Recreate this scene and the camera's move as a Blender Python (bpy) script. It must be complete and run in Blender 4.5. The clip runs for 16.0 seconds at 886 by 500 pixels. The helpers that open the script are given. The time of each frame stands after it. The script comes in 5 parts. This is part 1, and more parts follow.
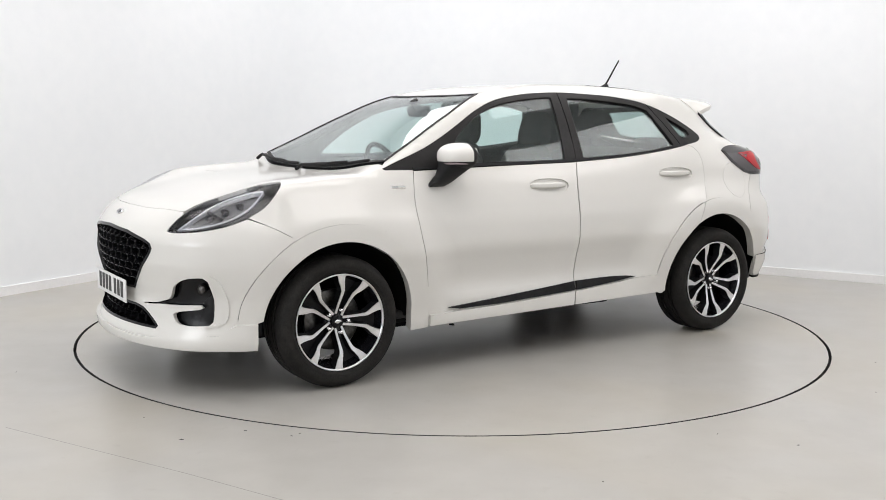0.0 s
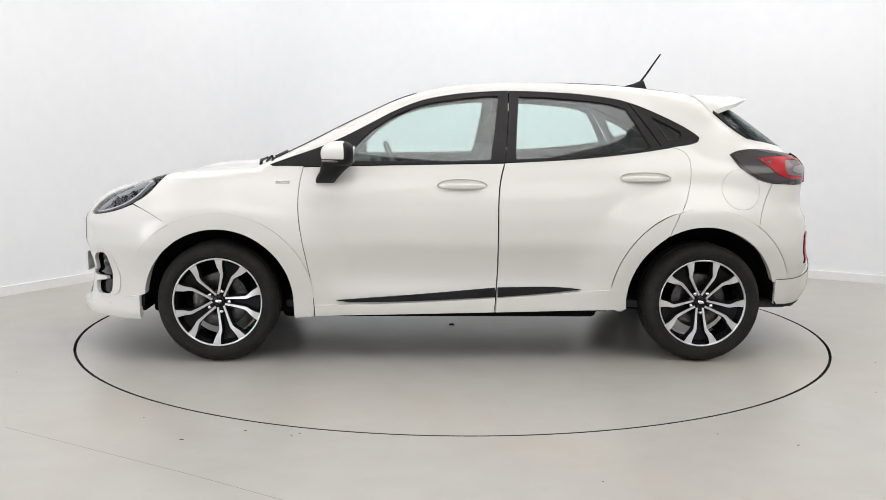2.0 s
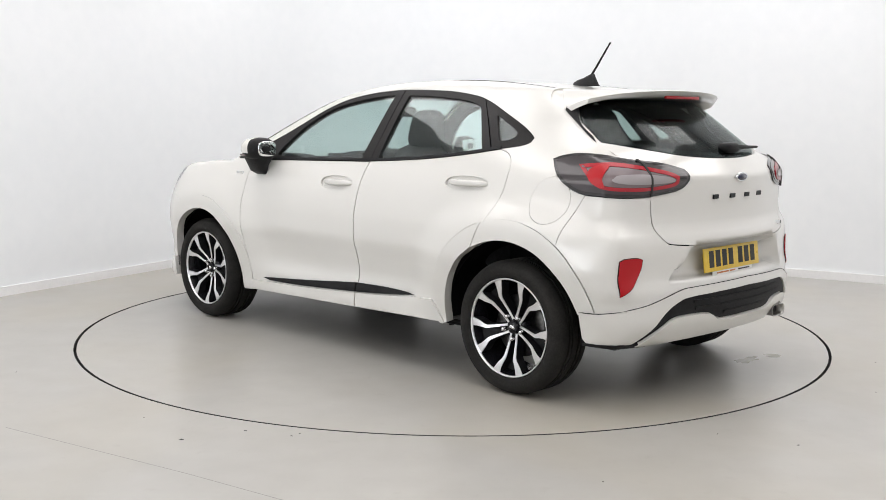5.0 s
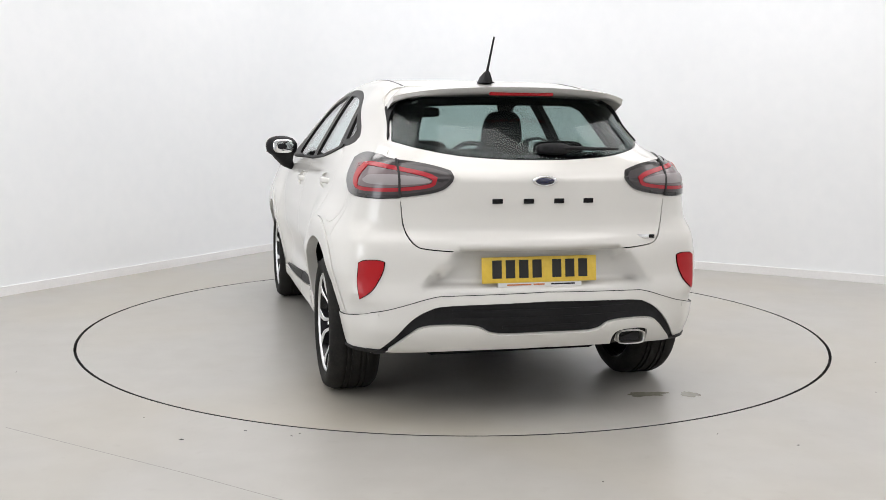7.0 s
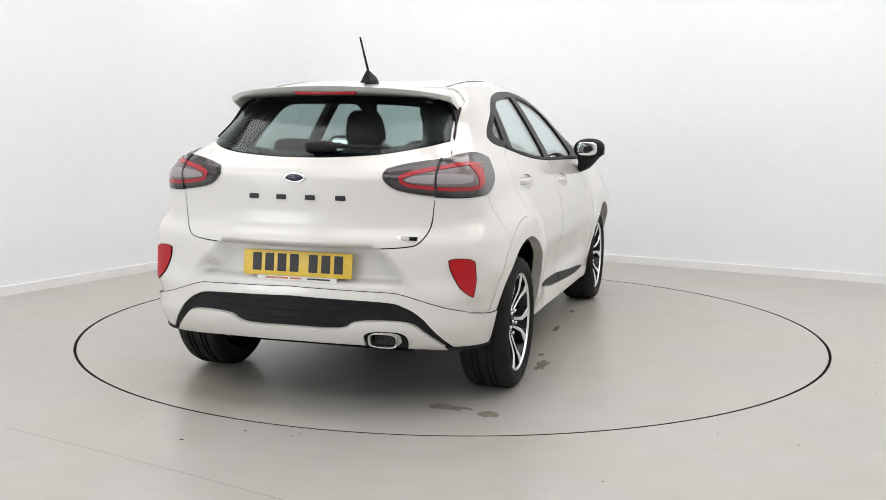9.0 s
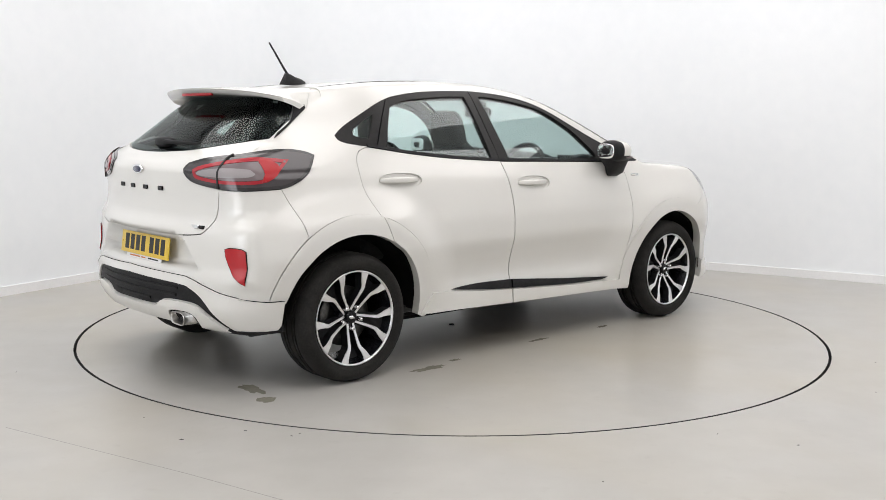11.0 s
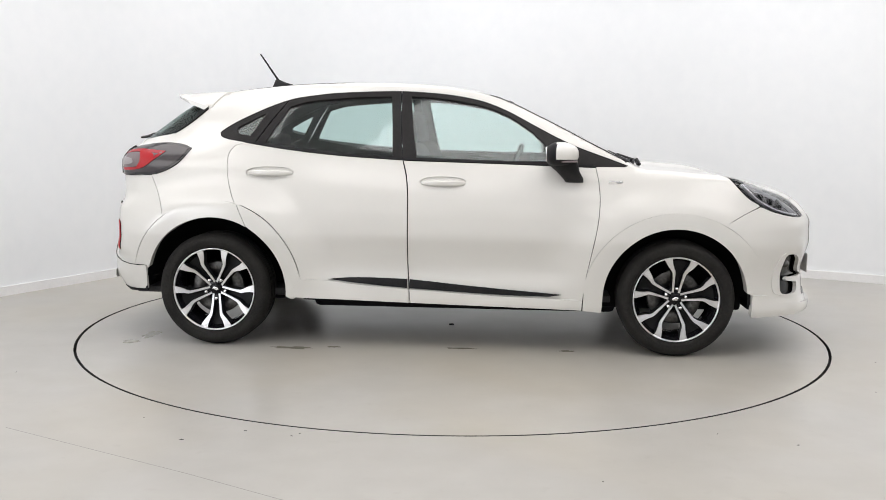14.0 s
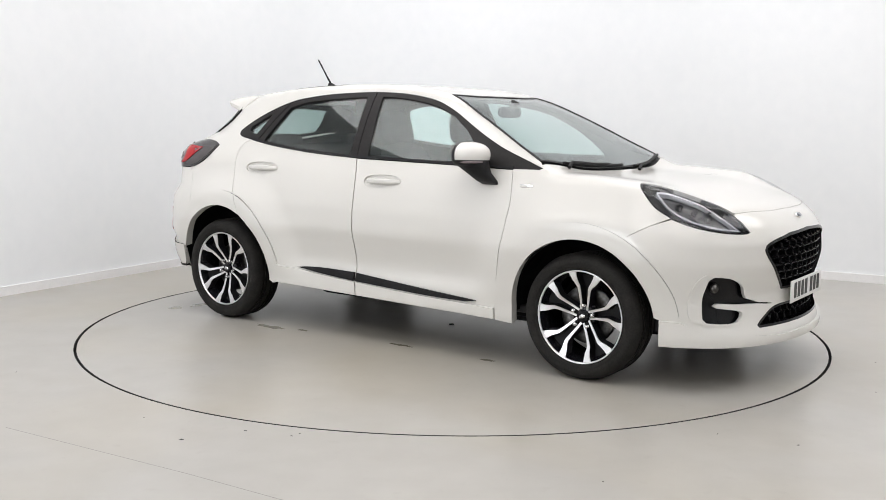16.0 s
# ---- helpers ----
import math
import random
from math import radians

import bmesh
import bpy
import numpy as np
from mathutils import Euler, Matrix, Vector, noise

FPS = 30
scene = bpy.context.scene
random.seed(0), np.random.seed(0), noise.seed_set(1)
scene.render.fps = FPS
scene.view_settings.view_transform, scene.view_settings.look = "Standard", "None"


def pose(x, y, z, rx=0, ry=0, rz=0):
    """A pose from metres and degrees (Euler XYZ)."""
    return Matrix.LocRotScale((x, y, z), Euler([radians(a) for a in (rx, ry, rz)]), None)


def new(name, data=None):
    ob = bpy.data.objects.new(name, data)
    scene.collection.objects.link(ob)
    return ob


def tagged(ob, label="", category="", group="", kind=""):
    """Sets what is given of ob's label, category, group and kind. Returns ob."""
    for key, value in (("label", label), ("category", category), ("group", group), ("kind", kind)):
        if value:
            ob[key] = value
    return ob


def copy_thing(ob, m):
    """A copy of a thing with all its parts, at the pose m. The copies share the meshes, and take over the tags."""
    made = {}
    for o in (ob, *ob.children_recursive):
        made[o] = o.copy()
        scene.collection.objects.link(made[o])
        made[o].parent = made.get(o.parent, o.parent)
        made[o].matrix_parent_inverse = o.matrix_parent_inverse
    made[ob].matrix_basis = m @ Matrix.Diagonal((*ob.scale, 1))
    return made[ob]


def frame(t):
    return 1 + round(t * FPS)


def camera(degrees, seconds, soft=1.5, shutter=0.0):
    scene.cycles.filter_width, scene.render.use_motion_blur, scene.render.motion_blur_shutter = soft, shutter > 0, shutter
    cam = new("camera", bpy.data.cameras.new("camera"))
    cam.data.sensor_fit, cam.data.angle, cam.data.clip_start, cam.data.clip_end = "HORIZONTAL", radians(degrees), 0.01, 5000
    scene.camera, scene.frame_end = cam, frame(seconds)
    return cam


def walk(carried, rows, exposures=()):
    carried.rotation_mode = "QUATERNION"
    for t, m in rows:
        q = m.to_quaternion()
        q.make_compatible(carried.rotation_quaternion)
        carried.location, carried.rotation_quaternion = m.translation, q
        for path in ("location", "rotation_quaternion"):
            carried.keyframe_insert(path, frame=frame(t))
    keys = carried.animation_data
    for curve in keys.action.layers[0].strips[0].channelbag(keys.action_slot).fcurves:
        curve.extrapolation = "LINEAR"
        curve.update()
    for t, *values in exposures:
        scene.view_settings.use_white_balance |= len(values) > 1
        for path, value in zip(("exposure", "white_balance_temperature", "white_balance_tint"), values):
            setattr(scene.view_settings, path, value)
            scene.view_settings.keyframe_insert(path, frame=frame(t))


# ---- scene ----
cam = camera(47.94, 16.0, soft=0.7)
EYE = Matrix.Translation((0, -6.198, 1.286)) @ pose(0, 0, 0, 0, 0, 0.536) @ pose(0, 0, 0, 90 - 7.44) @ pose(0, 0, 0, 0, 0, 0.51)
walk(cam, [(0.0, EYE), (16.0, EYE)], exposures=[(0.0, 0.0), (16.0, 0.0)])

# ---- world and light ----
world = bpy.data.worlds.new("studio_world")
scene.world = world
world.use_nodes = True
wn = world.node_tree.nodes
sky = wn.new("ShaderNodeTexSky")
sky.sky_type, sky.sun_disc, sky.sun_elevation, sky.sun_rotation = "NISHITA", False, radians(35), radians(120)
world.node_tree.links.new(sky.outputs[0], wn["Background"].inputs[0])
wn["Background"].inputs[1].default_value = 0.1


def area_lamp(name, m, sx, sy, watts, colour=(1, 1, 1)):
    d = bpy.data.lights.new(name, "AREA")
    d.shape, d.size, d.size_y, d.energy, d.color = "RECTANGLE", sx, sy, watts, colour
    ob = new(name, d)
    ob.matrix_world = m
    return ob


# The room's walls stand at right angles, turned by WALL_TURN; ROOM turns room axes (u along the far wall, v towards it) into the world.
WALL_TURN = -28.8
ROOM = pose(0, 0, 0, 0, 0, WALL_TURN)
FAR, SIDE, NEAR, OTHER, HIGH = 3.27, -3.24, -8.2, 6.8, 3.7
CEILING_LIGHTS = [(u, v) for u in (-1.7, 1.3, 4.3) for v in (1.6, -1.6, -4.8)]
for u, v in CEILING_LIGHTS:
    area_lamp("ceiling_lamp", ROOM @ pose(u, v, HIGH - .09), 2.2, 2.2, 39.6 if u < 3 and v > -3 else 44.5 if v > 0 else 41 if v > -3 else 33.5, (1, .960, .958))
area_lamp("door_daylight", ROOM @ pose(-1.9, NEAR + .12, 1.55, 90, 0, 0), 3.0, 2.2, 88, (.93, .95, 1))


# ---- materials ----
def material(name, colour=(.5, .5, .5), rough=.5, metal=0.0, coat=0.0, spec=.5, alpha=None):
    m = bpy.data.materials.new(name)
    m.use_nodes = True
    b = m.node_tree.nodes["Principled BSDF"]
    b.inputs["Base Color"].default_value = (*colour, 1)
    b.inputs["Roughness"].default_value, b.inputs["Metallic"].default_value = rough, metal
    b.inputs["Coat Weight"].default_value, b.inputs["Specular IOR Level"].default_value = coat, spec
    b.inputs["Coat Roughness"].default_value = .03
    return m


def node(m, kind, links=(), **values):
    """A node of material m; links: (input, output socket); values: inputs by name, with _ for a space."""
    n = m.node_tree.nodes.new(kind)
    for k, v in values.items():
        n.inputs[k.replace("_", " ")].default_value = v
    for i, o in links:
        m.node_tree.links.new(o, n.inputs[i])
    return n


def vary(m, scale, low, high, detail=4.0, bump=0.0, bump_scale=200.0, rough=None, fine=60.0):
    """Colour that wanders between two colours at a large and a small scale, with fine relief and uneven gloss."""
    t, b = m.node_tree, m.node_tree.nodes["Principled BSDF"]
    co = node(m, "ShaderNodeTexCoord").outputs["Object"]
    a = node(m, "ShaderNodeTexNoise", [("Vector", co)], Scale=scale, Detail=detail, Roughness=.6)
    f = node(m, "ShaderNodeTexNoise", [("Vector", co)], Scale=fine, Detail=3.0)
    s = node(m, "ShaderNodeMath", [(0, a.outputs[0]), (1, f.outputs[0])])
    s.operation = "ADD"
    r = node(m, "ShaderNodeMapRange", [("Value", s.outputs[0])])
    r.inputs["From Min"].default_value, r.inputs["From Max"].default_value = .75, 1.25
    mix = node(m, "ShaderNodeMix", [("Factor", r.outputs[0])])
    mix.data_type = "RGBA"
    mix.inputs[6].default_value, mix.inputs[7].default_value = (*low, 1), (*high, 1)
    t.links.new(mix.outputs[2], b.inputs["Base Color"])
    if rough:
        rr = node(m, "ShaderNodeMapRange", [("Value", a.outputs[0])])
        rr.inputs["From Min"].default_value, rr.inputs["From Max"].default_value = .3, .7
        rr.inputs["To Min"].default_value, rr.inputs["To Max"].default_value = rough
        t.links.new(rr.outputs[0], b.inputs["Roughness"])
    if bump:
        g = node(m, "ShaderNodeTexNoise", [("Vector", co)], Scale=bump_scale, Detail=2.0)
        u = node(m, "ShaderNodeBump", [("Height", g.outputs[0])], Strength=bump, Distance=.002)
        t.links.new(u.outputs[0], b.inputs["Normal"])
    return m


def glass(name, tint, rough=0.0, edge=.9):
    """Thin glass: clear through, with more mirror the more aslant it is seen."""
    m = bpy.data.materials.new(name)
    m.use_nodes = True
    t = m.node_tree
    t.nodes.remove(t.nodes["Principled BSDF"])
    clear = node(m, "ShaderNodeBsdfTransparent", Color=(*tint, 1))
    gloss = node(m, "ShaderNodeBsdfGlossy", Color=(1, 1, 1, 1), Roughness=rough)
    lw = node(m, "ShaderNodeLayerWeight", Blend=.5)
    pw = node(m, "ShaderNodeMath", [(0, lw.outputs["Facing"])])
    pw.operation = "POWER"
    pw.inputs[1].default_value = 5.0
    sc = node(m, "ShaderNodeMath", [(0, pw.outputs[0])])
    sc.operation = "MULTIPLY_ADD"
    sc.inputs[1].default_value, sc.inputs[2].default_value = edge, .045 * edge / .9
    mix = node(m, "ShaderNodeMixShader", [(0, sc.outputs[0]), (1, clear.outputs[0]), (2, gloss.outputs[0])])
    t.links.new(mix.outputs[0], t.nodes["Material Output"].inputs[0])
    return m


PAINT = vary(material("white_car_paint", (.70, .69, .65), .28, 0, 1.0), 1.2, (.672, .660, .624), (.700, .689, .653), bump=.012, bump_scale=900, fine=350)
PAINT.node_tree.nodes["Principled BSDF"].inputs["Coat Roughness"].default_value = .10
PAINT.node_tree.nodes["Principled BSDF"].inputs["Coat Weight"].default_value = .8
LINING = material("dark_inner_lining", (.010, .010, .011), .9, spec=.15)
BLACK = vary(material("black_grained_plastic", (.02, .02, .02), .55, spec=.2), 8, (.008, .008, .009), (.015, .015, .016), bump=.15, bump_scale=600)
GLOSSY = material("gloss_black_plastic", (.006, .006, .007), .16, 0, 0, spec=.22)
FRAME = vary(material("black_window_surround", (.02, .018, .018), .4, spec=.2), 9, (.009, .008, .008), (.014, .013, .013))
RUBBER = vary(material("tyre_rubber", (.02, .02, .02), .75, spec=.2), 14, (.011, .0105, .010), (.022, .021, .019), bump=.2, bump_scale=300, fine=120)
SILVER = vary(material("machined_alloy", (.78, .78, .79), .28, 1.0), 20, (.74, .74, .75), (.84, .84, .85), fine=400)
ALLOY_DARK = material("black_painted_alloy", (.008, .008, .010), .22, 0, .1, spec=.3)
WELL = material("black_wheel_recess", (.008, .008, .009), .5, spec=.25)
STEEL = vary(material("brake_steel", (.35, .34, .33), .4, 1.0), 15, (.08, .078, .075), (.15, .147, .143))
CHROME = material("chrome", (.8, .8, .8), .1, 1.0)
WINDOW = glass("clear_tinted_glass", (.87, .935, .925))
TINTED = glass("smoked_rear_glass", (.66, .72, .71), edge=.35)
LENS = glass("lamp_lens", (.90, .90, .91), edge=.5)
RED = material("red_lamp_plastic", (.40, .005, .010), .3, 0, .15, spec=.3)
SMOKE = material("smoked_lamp_plastic", (.022, .019, .020), .14, 0, .4, spec=.4)
SMOKE_LENS = material("smoked_grey_lamp_lens", (.048, .041, .043), .14, 0, .4, spec=.4)
BRUSHED = vary(material("dull_chrome", (.5, .49, .47), .3, 1.0), 30, (.40, .39, .37), (.55, .54, .52))
STRIP = material("grey_reversing_plastic", (.30, .275, .28), .2, 0, .1, spec=.25)
GUIDE = material("dim_red_light_guide", (.36, .022, .032), .2, 0, .2, spec=.3)
SMOKE_CLEAR = material("grey_clear_lamp_plastic", (.17, .135, .14), .16, 0, .3, spec=.3)
REFLECTOR = material("lamp_reflector", (.10, .10, .105), .35, .2)
HOUSING = vary(material("lamp_housing", (.05, .05, .052), .3), 20, (.02, .02, .022), (.04, .04, .043))
DRL = material("light_guide", (.62, .64, .67), .25, 0, .3)
YELLOW = vary(material("yellow_plate", (.72, .50, .06), .35), 30, (.70, .48, .055), (.76, .53, .07))
PLATE_WHITE = vary(material("white_plate", (.75, .75, .74), .35), 30, (.72, .72, .71), (.79, .79, .78))
INK = material("black_print", (.012, .012, .012), .5)
ORANGE = material("orange_print", (.5, .16, .04), .5)
FABRIC = vary(material("black_seat_fabric", (.02, .02, .022), .9), 25, (.016, .016, .018), (.034, .034, .037), bump=.3, bump_scale=500)
TRIM = vary(material("dark_cabin_plastic", (.03, .03, .032), .6), 10, (.024, .024, .026), (.04, .04, .043), bump=.1, bump_scale=500)
BLUE = material("blue_enamel", (.01, .014, .05), .2, 0, .6)
HEADLINER = vary(material("grey_headlining", (.2, .2, .195), .9), 20, (.18, .18, .175), (.22, .22, .215))
MIRROR = material("mirror_glass", (.9, .9, .9), .02, 1.0)

FLOOR = vary(material("grey_painted_concrete", (.42, .415, .39), .29), .55, (.392, .380, .350), (.432, .420, .390), fine=5)


def stain(m, scale, at, colour, amount):
    """Mixes broad faint stains over a material's colour."""
    t, b = m.node_tree, m.node_tree.nodes["Principled BSDF"]
    old = b.inputs["Base Color"].links[0].from_socket
    co = node(m, "ShaderNodeTexCoord").outputs["Object"]
    n1 = node(m, "ShaderNodeTexNoise", [("Vector", co)], Scale=scale, Detail=3.0, Roughness=.5)
    r = node(m, "ShaderNodeMapRange", [("Value", n1.outputs[0])])
    r.inputs["From Min"].default_value, r.inputs["From Max"].default_value, r.inputs["To Max"].default_value = at, at + .28, amount
    mix = node(m, "ShaderNodeMix", [("Factor", r.outputs[0])])
    mix.data_type = "RGBA"
    mix.inputs[7].default_value = (*colour, 1)
    t.links.new(old, mix.inputs[6])
    t.links.new(mix.outputs[2], b.inputs["Base Color"])


stain(FLOOR, .45, .46, (.42, .37, .27), .55)
stain(FLOOR, 1.7, .56, (.31, .285, .235), .35)
stain(FLOOR, 14.0, .62, (.27, .25, .22), .30)
WALL = vary(material("white_painted_wall", (.865, .88, .89), .6), .7, (.838, .862, .880), (.865, .885, .900), bump=.05, bump_scale=60, fine=9)
BASE = vary(material("white_gloss_skirting", (.85, .85, .85), .35), 3, (.83, .83, .83), (.87, .87, .87))
DAMP = vary(material("damp_tyre_mark", (.2, .19, .15), .16, spec=.4), 9, (.20, .185, .145), (.29, .275, .225))
JOINT = material("joint_filler", (.29, .28, .262), .6)
PITCH = material("dark_joint", (.02, .02, .02), .8)


# ---- mesh helpers ----
def mesh_of(name, verts, faces, mats, idx=None, smooth=True, normals=None):
    me = bpy.data.meshes.new(name)
    me.from_pydata([tuple(v) for v in verts], [], [tuple(int(i) for i in f) for f in faces])
    for m in mats if isinstance(mats, (list, tuple)) else [mats]:
        me.materials.append(m)
    if idx is not None:
        me.polygons.foreach_set("material_index", np.asarray(idx, np.int32))
    me.polygons.foreach_set("use_smooth", np.full(len(faces), smooth) if isinstance(smooth, bool) else np.asarray(smooth, bool))
    me.update()
    if normals is not None:
        me.normals_split_custom_set(normals)
    return me


def attach(name, me, parent=None, label="", m=None):
    ob = new(name, me)
    if parent:
        ob.parent = parent
    if m:
        ob.matrix_basis = m
    return tagged(ob, label) if label else ob


def part(name, bm, mat, parent, label="", smooth=True, m=None):
    me = bpy.data.meshes.new(name)
    bm.normal_update()
    bm.to_mesh(me)
    bm.free()
    for q in mat if isinstance(mat, (list, tuple)) else [mat]:
        me.materials.append(q)
    me.polygons.foreach_set("use_smooth", np.full(len(me.polygons), smooth))
    if smooth:
        me.set_sharp_from_angle(angle=radians(38))
    return attach(name, me, parent, label, m)


def box(bm, x0, x1, y0, y1, z0, z1, bevel=.0, seg=2, m=None):
    r = bmesh.ops.create_cube(bm, size=1)["verts"]
    bmesh.ops.transform(bm, verts=r, matrix=Matrix.Translation(((x0 + x1) / 2, (y0 + y1) / 2, (z0 + z1) / 2)) @ Matrix.Diagonal((x1 - x0, y1 - y0, z1 - z0, 1)))
    if bevel:
        es = list({e for v in r for e in v.link_edges})
        r = bmesh.ops.bevel(bm, geom=es, offset=bevel, segments=seg, affect="EDGES", profile=.5)["verts"]
    if m:
        bmesh.ops.transform(bm, verts=r, matrix=m)
    return r


def lathe(profile, n=64, mats=None):
    """Round body from (radius, along) pairs, its axis along y."""
    verts, faces = [], []
    k = len(profile)
    for i in range(n):
        a = 2 * math.pi * i / n
        verts += [(r * math.cos(a), y, r * math.sin(a)) for r, y in profile]
    for i in range(n):
        j = (i + 1) % n
        for q in range(k - 1):
            faces.append((i * k + q, j * k + q, j * k + q + 1, i * k + q + 1))
    return verts, faces


def tube(bm, pts, r, n=8, r2=None):
    """A round bar through points."""
    pts = [Vector(p) for p in pts]
    rings = []
    for i, p in enumerate(pts):
        d = (pts[min(i + 1, len(pts) - 1)] - pts[max(i - 1, 0)]).normalized()
        a = d.orthogonal().normalized()
        b = d.cross(a)
        rr = r + ((r2 if r2 is not None else r) - r) * i / max(1, len(pts) - 1)
        rings.append([bm.verts.new(p + rr * (math.cos(t) * a + math.sin(t) * b)) for t in (2 * math.pi * k / n for k in range(n))])
    for a, b in zip(rings, rings[1:]):
        best = min(range(n), key=lambda s: sum((a[k].co - b[(k + s) % n].co).length for k in range(n)))
        b[:] = b[best:] + b[:best]
        for k in range(n):
            bm.faces.new((a[k], a[(k + 1) % n], b[(k + 1) % n], b[k]))
    bm.faces.new(rings[0][::-1]), bm.faces.new(rings[-1])
    bmesh.ops.recalc_face_normals(bm, faces=bm.faces[:])


# ---- body surface: side, top, nose and tail sheets joined by fillets ----
def curve_fn(pts):
    """Monotone cubic through (s, value) pairs, straight beyond its ends."""
    a = np.array(sorted(pts), float)
    xs, ys = a[:, 0], a[:, 1]
    h, d = np.diff(xs), np.diff(ys) / np.diff(xs)
    m = np.empty(len(xs))
    m[0], m[-1] = d[0], d[-1]
    for i in range(1, len(xs) - 1):
        w1, w2 = 2 * h[i] + h[i - 1], h[i] + 2 * h[i - 1]
        m[i] = 0 if d[i - 1] * d[i] <= 0 else (w1 + w2) / (w1 / d[i - 1] + w2 / d[i])

    def f(x):
        x = np.asarray(x, float)
        k = np.clip(np.searchsorted(xs, x) - 1, 0, len(h) - 1)
        t = (x - xs[k]) / h[k]
        tc = np.clip(t, 0, 1)
        v = ((2 * tc**3 - 3 * tc**2 + 1) * ys[k] + (tc**3 - 2 * tc**2 + tc) * h[k] * m[k]
             + (3 * tc**2 - 2 * tc**3) * ys[k + 1] + (tc**3 - tc**2) * h[k] * m[k + 1])
        return v + (t - tc) * h[k] * np.where(t < 0, m[0], m[-1])
    return f


TOP = curve_fn([(2.3, .62), (2.18, .76), (2.12, .825), (2.04, .872), (1.85, .925), (1.6, .980), (1.3, 1.007), (1.16, 1.020), (1.10, 1.038), (1.05, 1.066), (.8, 1.200),
                (.56, 1.318), (.31, 1.426), (.1, 1.477), (-.2, 1.506), (-.5, 1.511), (-.8, 1.501), (-1.1, 1.474), (-1.4, 1.434), (-1.8, 1.375)])
WIDE = curve_fn([(2.2, .79), (1.8, .835), (1.294, .85), (.6, .86), (0, .862), (-.6, .862), (-1.2, .85), (-1.6, .825), (-2.1, .78)])
TUCK = curve_fn([(.1, .10), (.2, .05), (.28, .028), (.36, .03), (.45, .034), (.55, .018), (.65, .0), (.75, .002), (.85, .018), (.95, .045),
                 (1.05, .085), (1.12, .118), (1.2, .163), (1.3, .222), (1.4, .288), (1.5, .365), (1.62, .47)])
BELT = curve_fn([(1.2, 1.03), (.5, 1.035), (0, 1.045), (-.6, 1.065), (-1.2, 1.10), (-2, 1.13)])
NOSE = curve_fn([(.1, 2.08), (.19, 2.145), (.25, 2.165), (.35, 2.138), (.45, 2.128), (.53, 2.148), (.62, 2.168), (.70, 2.168), (.78, 2.138), (.87, 2.078), (.95, 2.0), (1.1, 1.83)])
TAIL = curve_fn([(.15, -1.86), (.3, -1.99), (.42, -2.05), (.52, -2.05), (.62, -2.035), (.70, -2.035), (.76, -2.03), (.83, -2.0), (.885, -1.996), (.95, -1.998), (1.03, -2.0),
                 (1.09, -1.96), (1.13, -1.925), (1.25, -1.77), (1.36, -1.60), (1.42, -1.48), (1.6, -1.2)])


def smax(a, b, k):
    return np.maximum(a, b) + np.maximum(k - np.abs(a - b), 0) ** 2 / (4 * k)


def ramp(x, a, b):
    t = np.clip((x - a) / (b - a), 0, 1)
    return t * t * (3 - 2 * t)


def body(P):
    """Below 0 inside the body, above 0 outside it; P: n x 3 in the car's space (x ahead, y to its left)."""
    x, y, z = P[:, 0], np.abs(P[:, 1]), P[:, 2]
    y2 = y * y
    flare = 0
    for xa, amp in ((1.294, .046), (-1.294, .05)):
        r = np.hypot(x - xa, z - .33)
        flare = flare + amp * ramp(r, .72, .46) * ramp(z, 1.0, .8) * (.15 + .85 * ramp(z, .27, .5))
    scoop = .012 * ramp(x, .9, .4) * ramp(x, -.9, -.4) * ramp(z, .36, .44) * ramp(z, .68, .5)
    zz = z - (BELT(x) - 1.05) * ramp(z, .78, 1.13)
    waist = .078 * ramp(x, -1.0, -1.62) * ramp(z, 1.0, 1.27) * (1 - .35 * ramp(z, 1.26, 1.40))
    side = y - (WIDE(x) + .02 * ramp(x, .8, 1.4) * ramp(z, .8, .95) - TUCK(zz) + flare - scoop - waist)
    xe = x + .05 * y2 * ramp(x, -.1, .35) * ramp(x, 1.6, 1.0)
    crest = .029 * np.exp(-((y - .70) / .19) ** 2) * ramp(x, .75, 1.3) * ramp(x, 1.95, 1.5)
    top = z - (TOP(xe) - y2 * (.018 + .007 * ramp(x, .9, 1.3) + .05 * ramp(x, 1.5, 1.95)) + crest)
    nose = x - (NOSE(z) - .32 * y2 - .25 * y2 * y2)
    recess = ramp(y, .40 + .9 * (.72 - z), .33 + .9 * (.72 - z)) * ramp(z, .742, .728) * ramp(z, .565, .595) * ramp(x, -1.5, -1.7)
    wrap = .85 * ramp(z, 1.09, 1.19) * (1 - .4 * ramp(z, 1.25, 1.38))
    tail = -x + .088 * recess + (TAIL(z) + .28 * y2 + wrap * y2 * y2)
    f = smax(side, tail, .16 + .05 * ramp(z, 1.08, 1.2) - .08 * ramp(z, .86, .78) * ramp(z, .48, .56))
    f = smax(f, smax(side, nose, .22), .02)
    f = smax(f, smax(side, top, .09 - .05 * ramp(x, .1, .5)), .02)
    f = smax(f, smax(top, tail, .05), .02)
    f = smax(f, smax(top, nose, .12), .02)
    return smax(f, .19 + .115 * ramp(x, -1.5, -1.9) - z, .03)


def grade(P):
    e = 1e-3
    g = np.stack([body(P + np.eye(3)[i] * e) - body(P - np.eye(3)[i] * e) for i in range(3)], -1)
    return g / np.maximum(np.linalg.norm(g, axis=1, keepdims=True), 1e-9)


